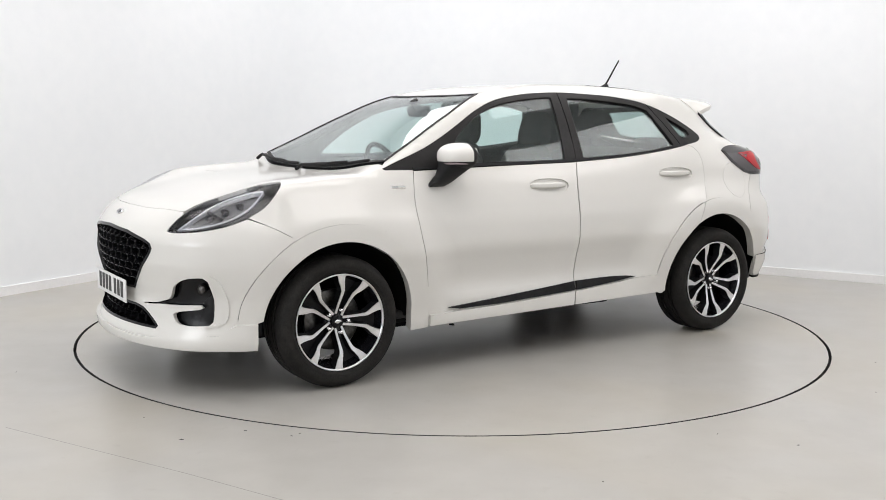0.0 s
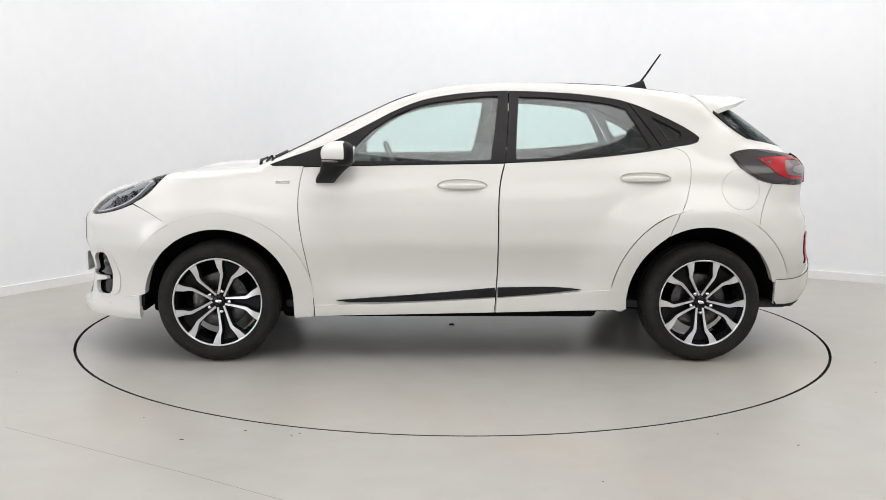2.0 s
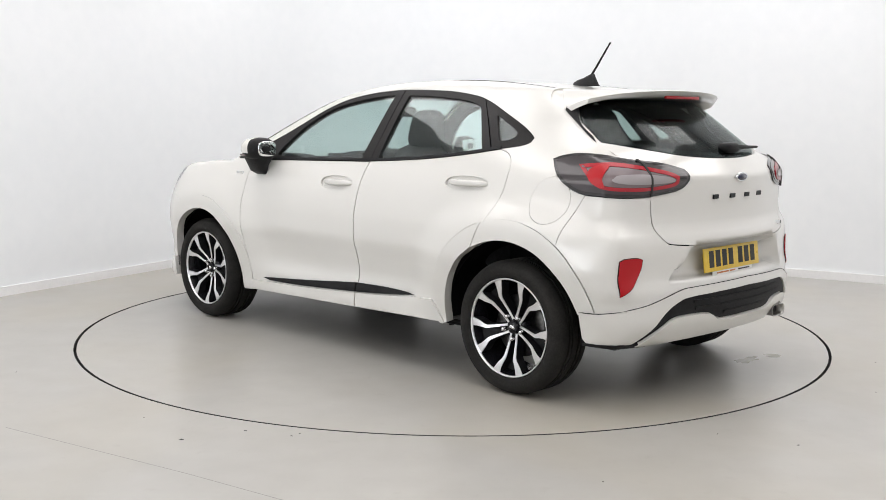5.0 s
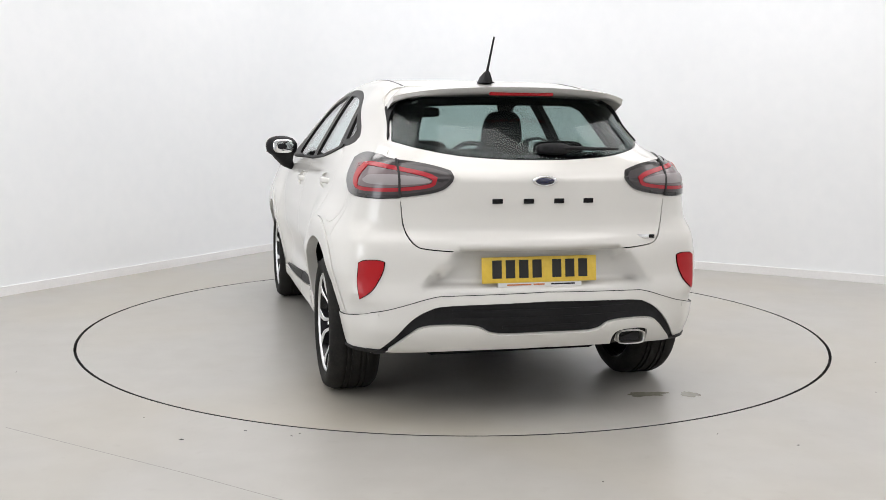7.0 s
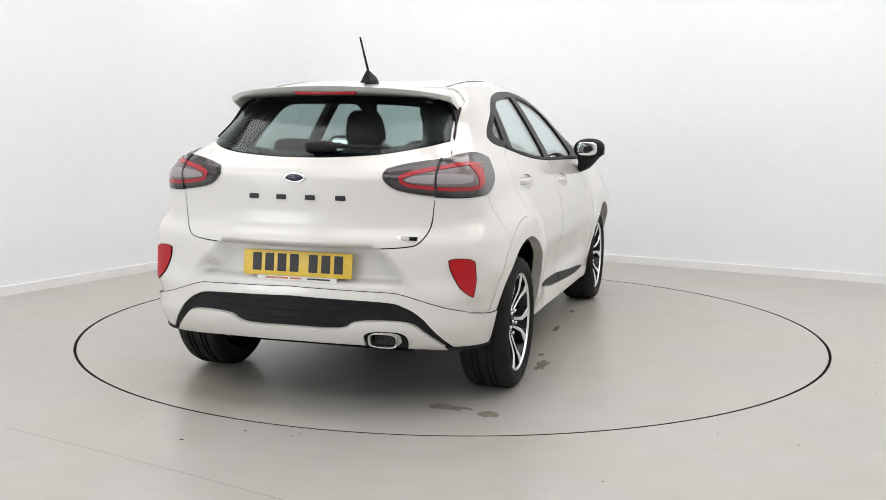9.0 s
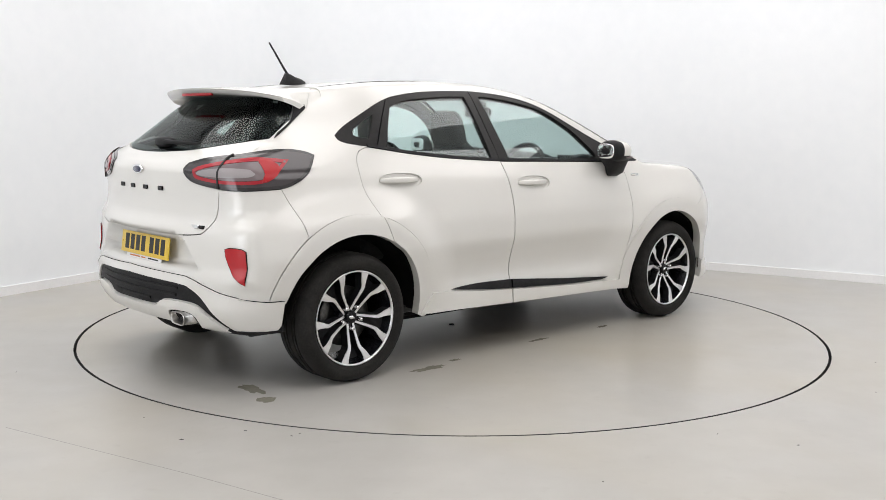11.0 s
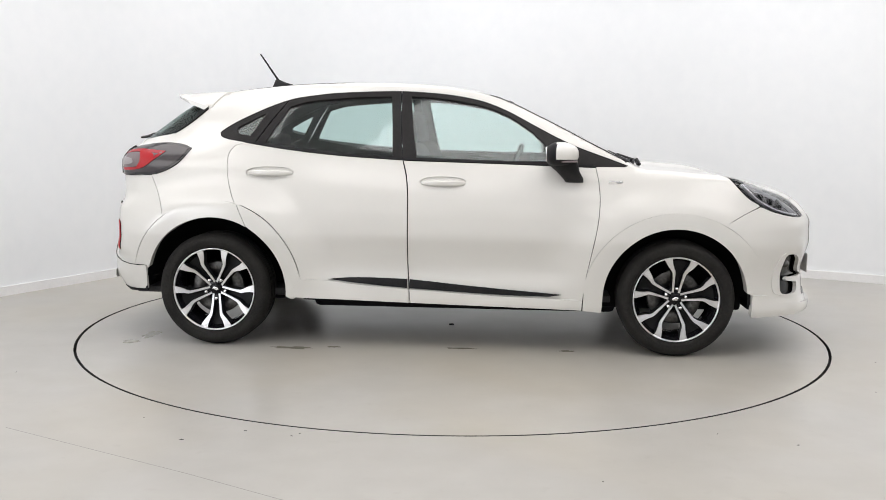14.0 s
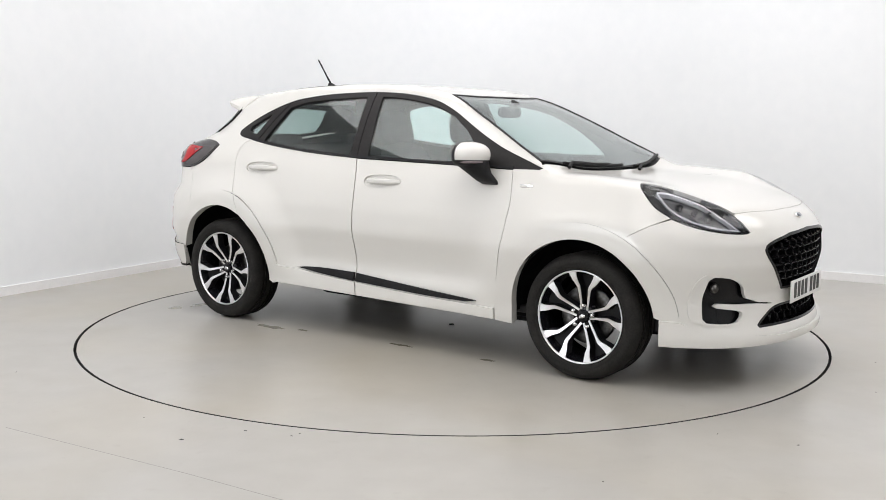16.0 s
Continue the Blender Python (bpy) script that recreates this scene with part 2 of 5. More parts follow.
def meet(start, way, far=3.0):
    """Where the lines from start (inside) along way leave the body."""
    a, b = np.zeros(len(start)), np.full(len(start), far)
    for _ in range(34):
        m = (a + b) / 2
        inside = body(start + way * m[:, None]) < 0
        a, b = np.where(inside, m, a), np.where(inside, b, m)
    return start + way * ((a + b) / 2)[:, None]


# Charts: flat coordinates on a part of the body. side (x, z), top (x, y), nose and tail (turn round an upright axis, z).
AXIS = {"nose": 1.25, "tail": -1.25}


def to_chart(P, chart):
    P = np.asarray(P, float)
    if chart == "side":
        return P[:, [0, 2]]
    if chart == "top":
        return P[:, [0, 1]]
    s = 1 if chart == "nose" else -1
    return np.stack([np.arctan2(P[:, 1], s * (P[:, 0] - AXIS[chart])), P[:, 2]], -1)


def from_chart(q, chart):
    q = np.asarray(q, float)
    n, o, i = len(q), np.zeros(len(q)), np.ones(len(q))
    if chart == "side":
        return meet(np.stack([q[:, 0], o, q[:, 1]], -1), np.stack([o, i, o], -1))
    if chart == "top":
        return meet(np.stack([q[:, 0], q[:, 1], o + .6], -1), np.stack([o, o, i], -1))
    s = 1 if chart == "nose" else -1
    return meet(np.stack([o + AXIS[chart], o, q[:, 1]], -1), np.stack([s * np.cos(q[:, 0]), np.sin(q[:, 0]), o], -1))
from mathutils.geometry import delaunay_2d_cdt

SCALE = {"side": 1.0, "top": 1.0, "nose": .85, "tail": .75, "rail": .5, "wing": .75}
POLE = {"rail": .95, "wing": .30}


def chart_of(P, chart):
    if chart in POLE:
        return np.stack([P[:, 0], SCALE[chart] * np.arctan2(P[:, 2] - POLE[chart], P[:, 1])], -1)
    q = to_chart(P, chart)
    return q * (SCALE[chart], 1)


def point_of(q, chart):
    q = np.asarray(q, float)
    if chart in POLE:
        a, o = q[:, 1] / SCALE[chart], np.zeros(len(q))
        return meet(np.stack([q[:, 0], o, o + POLE[chart]], -1), np.stack([o, np.cos(a), np.sin(a)], -1))
    return from_chart(q / (SCALE[chart], 1), chart)


def fine(pts, step=.018, closed=False):
    """Points along a smooth curve through pts."""
    p = np.asarray(pts, float)
    if closed:
        p = np.vstack([p, p[:1]])
    if len(p) == 2:
        n = max(1, round(np.linalg.norm(p[1] - p[0]) / step))
        return p[0] + (p[1] - p[0]) * np.linspace(0, 1, n + 1)[:, None]
    out = []
    for i in range(len(p) - 1):
        a, b, c, d = (p[i - 1] if i else (p[-2] if closed else 2 * p[0] - p[1])), p[i], p[i + 1], (p[i + 2] if i + 2 < len(p) else (p[1] if closed else 2 * p[-1] - p[-2]))
        n = max(1, round(np.linalg.norm(c - b) / step))
        t = (np.arange(n) / n)[:, None]
        out.append(.5 * (2 * b + (c - a) * t + (2 * a - 5 * b + 4 * c - d) * t**2 + (3 * b - a - 3 * c + d) * t**3))
    return np.vstack(out + ([] if closed else [p[-1:]]))


def SD(*pts, **k):
    """Curve on the body's side through (x, z)."""
    return from_chart(fine(pts, **k), "side")


def TP(*pts, **k):
    """Curve on the body's top through (x, y)."""
    return from_chart(fine(pts, **k), "top")


def ends(pts, sign, **k):
    q = fine(pts, **k)
    o, i = np.zeros(len(q)), np.ones(len(q))
    return meet(np.stack([o + sign * 1.2, q[:, 0], q[:, 1]], -1), np.stack([i * sign, o, o], -1))


def FR(*pts, **k):
    """Curve on the nose through (y, z)."""
    return ends(pts, 1, **k)


def BK(*pts, **k):
    """Curve on the tail through (y, z)."""
    return ends(pts, -1, **k)


def XYZ(*pts, **k):
    return fine(pts, **k)


def arc(xc, zc, r, a0, a1, rz=None):
    a = np.radians(np.linspace(a0, a1, max(4, int(abs(a1 - a0) / 4))))
    return from_chart(np.stack([xc + r * np.cos(a), zc + (rz or r) * np.sin(a)], -1), "side")


def whole(*half):
    """A closed outline over both sides from its left half, which runs from the middle to the middle."""
    h = np.vstack(half)
    m = h[::-1] * (1, -1, 1)
    return np.vstack([h, m[1:-1] if abs(h[0, 1]) < .004 and abs(h[-1, 1]) < .004 else m])


def inside(q, poly):
    """Which of the points q lie in the polygon."""
    r = np.zeros(len(q), bool)
    a, b = poly, np.roll(poly, -1, 0)
    for (x0, y0), (x1, y1) in zip(a, b):
        if y0 != y1:
            r ^= ((y0 > q[:, 1]) != (y1 > q[:, 1])) & (q[:, 0] < (x1 - x0) * (q[:, 1] - y0) / (y1 - y0) + x0)
    return r


def tidy(q, least):
    keep = [0]
    for i in range(1, len(q)):
        if np.linalg.norm(q[i] - q[keep[-1]]) > least:
            keep.append(i)
    while len(keep) > 3 and np.linalg.norm(q[keep[-1]] - q[keep[0]]) < least:
        keep.pop()
    return q[keep]


def shrink(q, g):
    """The closed outline q drawn in by g."""
    area = np.sum(q[:, 0] * np.roll(q[:, 1], -1) - q[:, 1] * np.roll(q[:, 0], -1))
    d = np.roll(q, -1, 0) - np.roll(q, 1, 0)
    d /= np.maximum(np.linalg.norm(d, axis=1, keepdims=True), 1e-9)
    n = np.stack([-d[:, 1], d[:, 0]], -1) * (1 if area > 0 else -1)
    return q + n * g


def panel_mesh(name, outline, chart, mats, gap=.0025, holes=(), offset=0.0, depth=.02, step=.03, side=1, round_edge=True, flat=None):
    """A curved panel with thickness cut from the body's surface: its outline and holes are closed curves in the car's space."""
    loops = [shrink(tidy(chart_of(np.asarray(outline), chart), .004), gap)] + [shrink(tidy(chart_of(np.asarray(h), chart), .004), -gap) for h in holes]
    lo, hi = loops[0].min(0), loops[0].max(0)
    gx, gy = np.meshgrid(np.arange(lo[0], hi[0], step), np.arange(lo[1], hi[1], step * .866))
    gx = gx + (np.arange(gx.shape[0]) % 2)[:, None] * step / 2
    g = np.stack([gx.ravel(), gy.ravel()], -1)
    ok = inside(g, loops[0])
    for h in loops[1:]:
        ok &= ~inside(g, h)
    border = np.vstack(loops)
    g = g[ok]
    if len(g):
        near = np.array([np.min(np.hypot(*(border - p).T)) for p in g])
        g = g[near > step * .4]
    q = np.vstack([border, g])
    edges, s = [], 0
    for l in loops:
        edges += [(s + i, s + (i + 1) % len(l)) for i in range(len(l))]
        s += len(l)
    v2, e2, f2, ov, oe, of = delaunay_2d_cdt([Vector(p) for p in q], edges, [], 0, 1e-6)
    q = np.array([tuple(v) for v in v2])
    f = np.array([t for t in f2 if len(t) == 3])
    c = q[f].mean(1)
    ok = inside(c, loops[0])
    for h in loops[1:]:
        ok &= ~inside(c, h)
    f = f[ok]
    P = point_of(q, chart)
    N = grade(P)
    if flat is not None:
        P = flat(P)
    P = P + N * offset
    # the fold of the border
    cnt = {}
    for t in f:
        for a, b in ((t[0], t[1]), (t[1], t[2]), (t[2], t[0])):
            cnt[(a, b)] = 1
    rim = [(a, b) for a, b in cnt if (b, a) not in cnt]
    t = f[0]
    if np.dot(np.cross(P[t[1]] - P[t[0]], P[t[2]] - P[t[0]]), N[t[0]]) < 0:
        f = f[:, ::-1]
        rim = [(b, a) for a, b in rim]
    n = len(P)
    B = P - N * depth
    faces = [tuple(t) for t in f] + [(b + n, a + n, a, b)[::-1] for a, b in rim] + [tuple(x + n for x in t[::-1]) for t in f]
    idx = [0] * len(f) + [min(1, len(mats) - 2) if len(mats) > 2 else 0] * len(rim) + [len(mats) - 1] * len(f)
    V = np.vstack([P, B])
    normals = [tuple(N[i]) for t in f for i in t] + [(0, 0, 0)] * (4 * len(rim)) + [tuple(-N[i]) for t in f for i in t[::-1]]
    if side < 0:
        V = V * (1, -1, 1)
        faces = [tuple(t[::-1]) for t in faces]
        out, k = [], 0
        for t in faces:
            out += [(a, -b, c) for a, b, c in normals[k:k + len(t)][::-1]]
            k += len(t)
        normals = out
    return mesh_of(name, V, faces, mats, idx, [True] * len(f) + [False] * len(rim) + [True] * len(f), normals)


def panel(name, outline, chart, mat, parent, label="", mats=None, **k):
    return attach(name, panel_mesh(name, outline, chart, mats or [mat, LINING], **k), parent, label)


def pair(name, outline, chart, mat, parents, label="", **k):
    """The same panel on the car's left and right side."""
    ps = parents if isinstance(parents, (list, tuple)) else (parents, parents)
    return [panel(name, outline, chart, mat, p, label, side=s, **k) for p, s in zip(ps, (1, -1))]
# ---- the room ----
def build_room():
    # floor with a round opening for the turntable
    bm = bmesh.new()
    n, r0 = 200, 2.2475
    ring = [bm.verts.new((r0 * math.cos(a), r0 * math.sin(a), 0)) for a in (2 * math.pi * i / n for i in range(n))]
    deep = [bm.verts.new((v.co.x, v.co.y, -.05)) for v in ring]
    mid = [bm.verts.new((3.2 * math.cos(a), 3.2 * math.sin(a), 0)) for a in (2 * math.pi * i / n for i in range(n))]
    far = [bm.verts.new((14 * math.cos(a), 14 * math.sin(a), 0)) for a in (2 * math.pi * i / n for i in range(n))]
    for i in range(n):
        j = (i + 1) % n
        bm.faces.new((ring[i], mid[i], mid[j], ring[j]))
        bm.faces.new((mid[i], far[i], far[j], mid[j]))
        bm.faces.new((deep[i], ring[i], ring[j], deep[j]))
    bm.faces.new(deep)
    for f in bm.faces:
        f.material_index = 1 if min(v.co.z for v in f.verts) < -.01 else 0
    fl = part("floor", bm, [FLOOR, PITCH], None, smooth=False)
    tagged(fl, "grey painted concrete floor, slightly glossy and stained", "floor", kind="structure")
    # small litter and a hairline joint on the floor
    rnd = random.Random(4)
    bm = bmesh.new()
    spots = [(-1.08, -2.33, .016), (-.85, -2.21, .010), (1.40, -2.31, .012), (1.11, -2.18, .008), (-.65, -2.27, .009), (-.62, -2.24, .006), (-1.32, -2.05, .006), (2.05, -1.5, .006), (.55, -2.75, .006), (2.3, -.9, .006), (-2.2, -1.3, .005)]
    for x, y, r in spots:
        vs = []
        for k in range(6):
            a = 2 * math.pi * k / 6 + rnd.uniform(-.3, .3)
            q = r * rnd.uniform(.5, 1.1)
            vs.append(bm.verts.new((x + q * math.cos(a), y + .5 * q * math.sin(a), .0015)))
        tip = bm.verts.new((x, y, .004))
        for k in range(6):
            bm.faces.new((vs[k], vs[(k + 1) % 6], tip))
    tagged(part("floor_litter", bm, PITCH, None), "small dark flakes of dirt on the floor", "dirt", kind="stuff")
    bm = bmesh.new()
    pts = [(-1.85, -2.20), (-1.4, -2.46), (-.95, -2.72), (-.45, -3.03), (.1, -3.36)]
    for (x0, y0), (x1, y1) in zip(pts, pts[1:]):
        d = (Vector((x1, y1)) - Vector((x0, y0))).normalized()
        n = Vector((-d.y, d.x)) * .0022
        bm.faces.new([bm.verts.new(v) for v in ((x0 + n.x, y0 + n.y, .0006), (x1 + n.x, y1 + n.y, .0006), (x1 - n.x, y1 - n.y, .0006), (x0 - n.x, y0 - n.y, .0006))])
    bmesh.ops.recalc_face_normals(bm, faces=bm.faces[:])
    tagged(part("floor_joint", bm, JOINT, None), "fine hairline joint in the concrete floor", "joint", kind="structure")
    # walls: a plan line of the room's inside, rounded in the far corner
    plan, rc = [], .9
    c = Vector((SIDE + rc, FAR - rc))
    plan += [(OTHER, FAR)] + [(c.x + rc * math.cos(a), c.y + rc * math.sin(a)) for a in np.radians(np.linspace(90, 180, 14))] + [(SIDE, NEAR)]

    def wall(name, pts, z0, z1, thick, mat, label, cat):
        bm = bmesh.new()
        rows = []
        for i, p in enumerate(pts):
            a, b = Vector(pts[max(i - 1, 0)]), Vector(pts[min(i + 1, len(pts) - 1)])
            d = (b - a).normalized()
            o = Vector((d.y, -d.x)) * thick
            rows.append([bm.verts.new(ROOM @ Vector((x, y, z))) for x, y, z in ((p[0], p[1], z0), (p[0], p[1], z1), (p[0] + o.x, p[1] + o.y, z1), (p[0] + o.x, p[1] + o.y, z0))])
        for a, b in zip(rows, rows[1:]):
            for k in range(4):
                bm.faces.new((a[k], a[(k + 1) % 4], b[(k + 1) % 4], b[k]))
        bm.faces.new(rows[0][::-1]), bm.faces.new(rows[-1])
        bmesh.ops.recalc_face_normals(bm, faces=bm.faces[:])
        return tagged(part(name, bm, mat, None), label, cat, kind="structure")

    wall("wall_far", plan, 0, HIGH, .2, WALL, "smooth white painted studio wall with a rounded corner", "wall")
    wall("wall_near", [(SIDE - .2, NEAR), (OTHER + .2, NEAR)], 0, HIGH, .2, WALL, "plain white painted wall", "wall")
    wall("wall_right", [(OTHER, NEAR), (OTHER, FAR + .2)], 0, HIGH, .2, WALL, "plain white painted wall", "wall")
    wall("baseboard", plan, 0, .068, -.016, BASE, "narrow white glossy skirting board along the wall", "skirting board")
    bm = bmesh.new()
    box(bm, SIDE - .2, OTHER + .2, NEAR - .2, FAR + .2, HIGH, HIGH + .15)
    bm.transform(ROOM)
    tagged(part("ceiling", bm, WALL, None, smooth=False), "plain white ceiling", "ceiling", kind="structure")


def build_turntable():
    bm = bmesh.new()
    n, r = 200, 2.2315
    prof = [(0, .0), (.9, 0), (1.8, 0), (r - .0012, 0), (r, -.0012), (r, -.04)]
    # the rim below the top edge is dark
    rows = [[bm.verts.new((q * math.cos(a), q * math.sin(a), z)) for a in (2 * math.pi * i / n for i in range(n))] for q, z in prof[1:]]
    bm.faces.new(rows[0])
    for a, b in zip(rows, rows[1:]):
        for i in range(n):
            bm.faces.new((a[i], b[i], b[(i + 1) % n], a[(i + 1) % n]))
    bmesh.ops.recalc_face_normals(bm, faces=bm.faces[:])
    for f in bm.faces:
        f.material_index = 1 if min(v.co.z for v in f.verts) < -.01 else 0
    disc = part("turntable", bm, [FLOOR, PITCH], None, smooth=False)
    tagged(disc, "round grey painted turntable flush with the floor", "turntable")
    bm = bmesh.new()
    tube(bm, [(0, .0, .0), (0, 0, .006)], .016, 12)
    part("pivot_cap", bm, PITCH, disc, "small dark pivot cap")
    rnd = random.Random(11)
    for x, y, rx, ry in ((-1.76, -.50, .05, .11), (-1.80, -.70, .06, .05), (-.85, -.75, .13, .035), (-.62, -.70, .05, .02), (.10, -.65, .10, .02), (.70, -.65, .06, .02)):
        bm = bmesh.new()
        rim = []
        for k in range(22):
            a = 2 * math.pi * k / 22
            q = rnd.uniform(.6, 1.1)
            rim.append(bm.verts.new((x + rx * q * math.cos(a), y + ry * q * math.sin(a), .0004)))
        mid = bm.verts.new((x, y, .0012))
        for k in range(22):
            bm.faces.new((rim[k], rim[(k + 1) % 22], mid))
        part("tyre_mark", bm, DAMP, disc, "damp olive tyre mark")
    return disc


# ---- the car ----
ZC = .33
DLO_TOP = [(1.02, 1.046), (.93, 1.079), (.823, 1.116), (.738, 1.148), (.621, 1.201), (.503, 1.262), (.353, 1.340), (.202, 1.397), (.015, 1.431), (-.172, 1.446), (-.30, 1.449),
           (-.481, 1.444), (-.665, 1.433), (-.847, 1.408), (-.966, 1.373), (-1.083, 1.323), (-1.2, 1.266), (-1.263, 1.228), (-1.291, 1.205)]
DLO_TAIL = [(-1.291, 1.205), (-1.283, 1.184), (-1.237, 1.166), (-1.13, 1.150)]
BELTLINE = [(1.02, 1.036), (.845, 1.035), (.31, 1.05), (-.225, 1.062), (-.59, 1.084), (-.89, 1.115), (-1.13, 1.150)]
DOOR_A = [(.845, 1.035), (.862, .955), (.870, .855), (.859, .724), (.825, .544), (.798, .391), (.785, .245)]
DOOR_B = [(-.225, 1.062), (-.201, .968), (-.19, .851), (-.189, .673), (-.19, .485), (-.182, .365), (-.174, .262)]
DOOR_C = [(-1.13, 1.150), (-1.189, 1.130), (-1.221, 1.08), (-1.218, .977), (-1.194, .89), (-1.142, .777), (-1.09, .70)]
LAMP_TOP = [(2.017, .526, .769), (1.987, .532, .802), (1.936, .540, .845), (1.832, .552, .908), (1.715, .600, .956), (1.610, .672, .984), (1.543, .727, .997)]
LAMP_BACK = [(1.543, .727, .997), (1.576, .783, .962), (1.653, .800, .880), (1.73, .783, .831)]
LAMP_LOW = [(1.73, .783, .831), (1.823, .745, .796), (1.929, .669, .771), (2.0, .569, .762), (2.017, .526, .769)]
GATE = [(.0, .737), (.346, .737), (.50, .747), (.545, .762), (.575, .80), (.592, .849), (.603, .95), (.607, 1.0)]
WINDOW_LOW = [(0, 1.120), (.153, 1.123), (.349, 1.137), (.502, 1.166), (.59, 1.194)]
DOOR_C_UP = DOOR_C[:5] + [(-1.155, .808)]


def oval(x, z, rx, rz):
    a = np.linspace(0, 2 * math.pi, 48, endpoint=False)
    e = .85 if rx > rz else 1.0
    c, s = np.cos(a), np.sin(a)
    return from_chart(np.stack([x + rx * np.sign(c) * np.abs(c) ** e, z + rz * np.sign(s) * np.abs(s) ** e], -1), "side")


def roof_side(x):
    return TP(*[(v, .455) for v in x])


def build_shell(car):
    # doors
    bottom = lambda a, b: SD((a, .245 + .02 * (.785 - a)), (b, .245 + .02 * (.785 - b)))
    doors_f = pair("front_door", np.vstack([SD(*DOOR_A)[:-1], bottom(.785, -.174)[:-1], SD(*DOOR_B[::-1])[:-1], SD(*BELTLINE[3:0:-1])[:-1]]), "side", PAINT, car, holes=[oval(.004, .937, .130, .034)], gap=.0043)
    doors_r = pair("rear_door", np.vstack([SD(*DOOR_B)[:-1], bottom(-.174, -.79)[:-1], SD((-.79, .276), (-.79, .35))[:-1], arc(-1.285, ZC, .492, 4, 74, .502)[:-1], SD(*DOOR_C_UP[::-1])[:-1], SD(*BELTLINE[:2:-1])[:-1]]),
                   "side", PAINT, car, holes=[oval(-.972, .981, .137, .034)])
    # wings
    pair("front_wing", np.vstack([SD((.800, .42), *DOOR_A[4::-1])[:-1], SD((.845, 1.035), (1.0, 1.036))[:-1], TP((1.01, .745), (1.1, .735), (1.25, .727), (1.535, .727))[:-1], XYZ(*LAMP_BACK)[:-1],
                                  XYZ((1.73, .783, .831), (1.645, .84, .796), (1.54, .88, .738))[:-1], arc(1.287, .32, .502, 60, 167, .477)[:-1]]), "wing", PAINT, car, gap=-.0008)
    quarter = np.vstack([SD(*DLO_TAIL)[:-1], SD(*DOOR_C_UP)[:-1], arc(-1.285, ZC, .492, 74.6, 126, .502)[:-1], SD((-1.576, .737), (-1.59, .80), (-1.62, .87), (-1.665, .962))[:-1],
                         SD((-1.665, .962), (-1.617, .972), (-1.545, 1.003), (-1.490, 1.048), (-1.45, 1.112))[:-1],
                         SD((-1.45, 1.112), (-1.50, 1.130), (-1.583, 1.140), (-1.68, 1.137), (-1.755, 1.125))[:-1],
                         SD((-1.755, 1.125), (-1.71, 1.138), (-1.645, 1.168), (-1.588, 1.203))[:-1], SD((-1.588, 1.203), (-1.495, 1.267), (-1.40, 1.335))[:-1],
                         SD((-1.40, 1.335), (-1.291, 1.205))[:-1]])
    wing_l = panel("rear_wing", quarter, "side", PAINT, car, gap=.0, holes=[oval(-1.49, .930, .106, .106)])
    panel("rear_wing", quarter, "side", PAINT, car, gap=.0, side=-1)
    panel("fuel_flap", oval(-1.49, .930, .106, .106), "side", PAINT, wing_l, "round white fuel filler flap", gap=.0014, offset=.0005)
    rail = np.vstack([SD(*DLO_TOP)[:-1], SD((-1.291, 1.205), (-1.40, 1.335))[:-1], XYZ((-1.40, .576, 1.335), (-1.31, .56, 1.37), (-1.275, .52, 1.405), (-1.265, .455, 1.43))[:-1],
                      roof_side(np.linspace(-1.262, .25, 40))[:-1], TP((.25, .475), (.47, .572), (.71, .648), (.90, .705), (.985, .732))[:-1],
                      TP((.985, .732), (1.01, .745))[:-1]])
    pair("roof_pillar", rail, "rail", PAINT, car, gap=-.0002)
    # bonnet, roof, screen
    bonnet = whole(TP((2.042, 0), (2.024, .25), (1.965, .48), (1.94, .545))[:-1], XYZ(*LAMP_TOP[2:])[:-1], TP((1.543, .727), (1.25, .727), (1.1, .735), (1.01, .745))[:-1],
                   TP((1.01, .745), (1.09, .45), (1.125, .2), (1.132, 0)))
    panel("bonnet", bonnet, "top", PAINT, car, gap=.0021)
    panel("roof", whole(TP((.28, 0), (.27, .25), (.235, .452))[:-1], roof_side(np.linspace(.235, -1.255, 40))[:-1], TP((-1.255, .452), (-1.27, .2), (-1.275, 0))), "top", PAINT, car, mats=[PAINT, HEADLINER])
    screen = whole(TP((1.105, 0), (1.098, .2), (1.065, .45), (.985, .726))[:-1], TP((.985, .726), (.90, .700), (.71, .643), (.47, .567), (.25, .471))[:-1], TP((.25, .468), (.285, .25), (.295, 0)))
    ws = panel("windscreen", screen, "top", WINDOW, car, "clear curved windscreen", mats=[WINDOW], depth=.004, gap=.004, step=.015)
    ws.visible_shadow = False
    panel("screen_seal", screen, "top", BLACK, ws, "black rubber windscreen seal", holes=[inset(screen, "top", .007)], offset=.003, depth=.010, gap=-.005)
    # front bumper
    grille = [(0, .762), (.25, .752), (.40, .728), (.462, .706), (.472, .684), (.435, .628), (.35, .545), (.272, .475), (0, .468)]
    low = [(0, .405), (.28, .402), (.36, .385), (.47, .318), (.46, .305), (0, .302)]
    fog = [(.345, .415), (.400, .421), (.450, .428), (.480, .438), (.520, .450), (.540, .474), (.567, .515), (.632, .553), (.702, .563), (.715, .547), (.718, .46), (.717, .36), (.706, .343), (.636, .336), (.572, .345), (.548, .383), (.562, .393), (.667, .413), (.679, .422), (.667, .433), (.573, .426), (.470, .421), (.400, .414), (.350, .409)]
    g1 = whole(FR(*grille[:2])[:-1], FR(*grille[1:8])[:-1], FR(*grille[7:]))
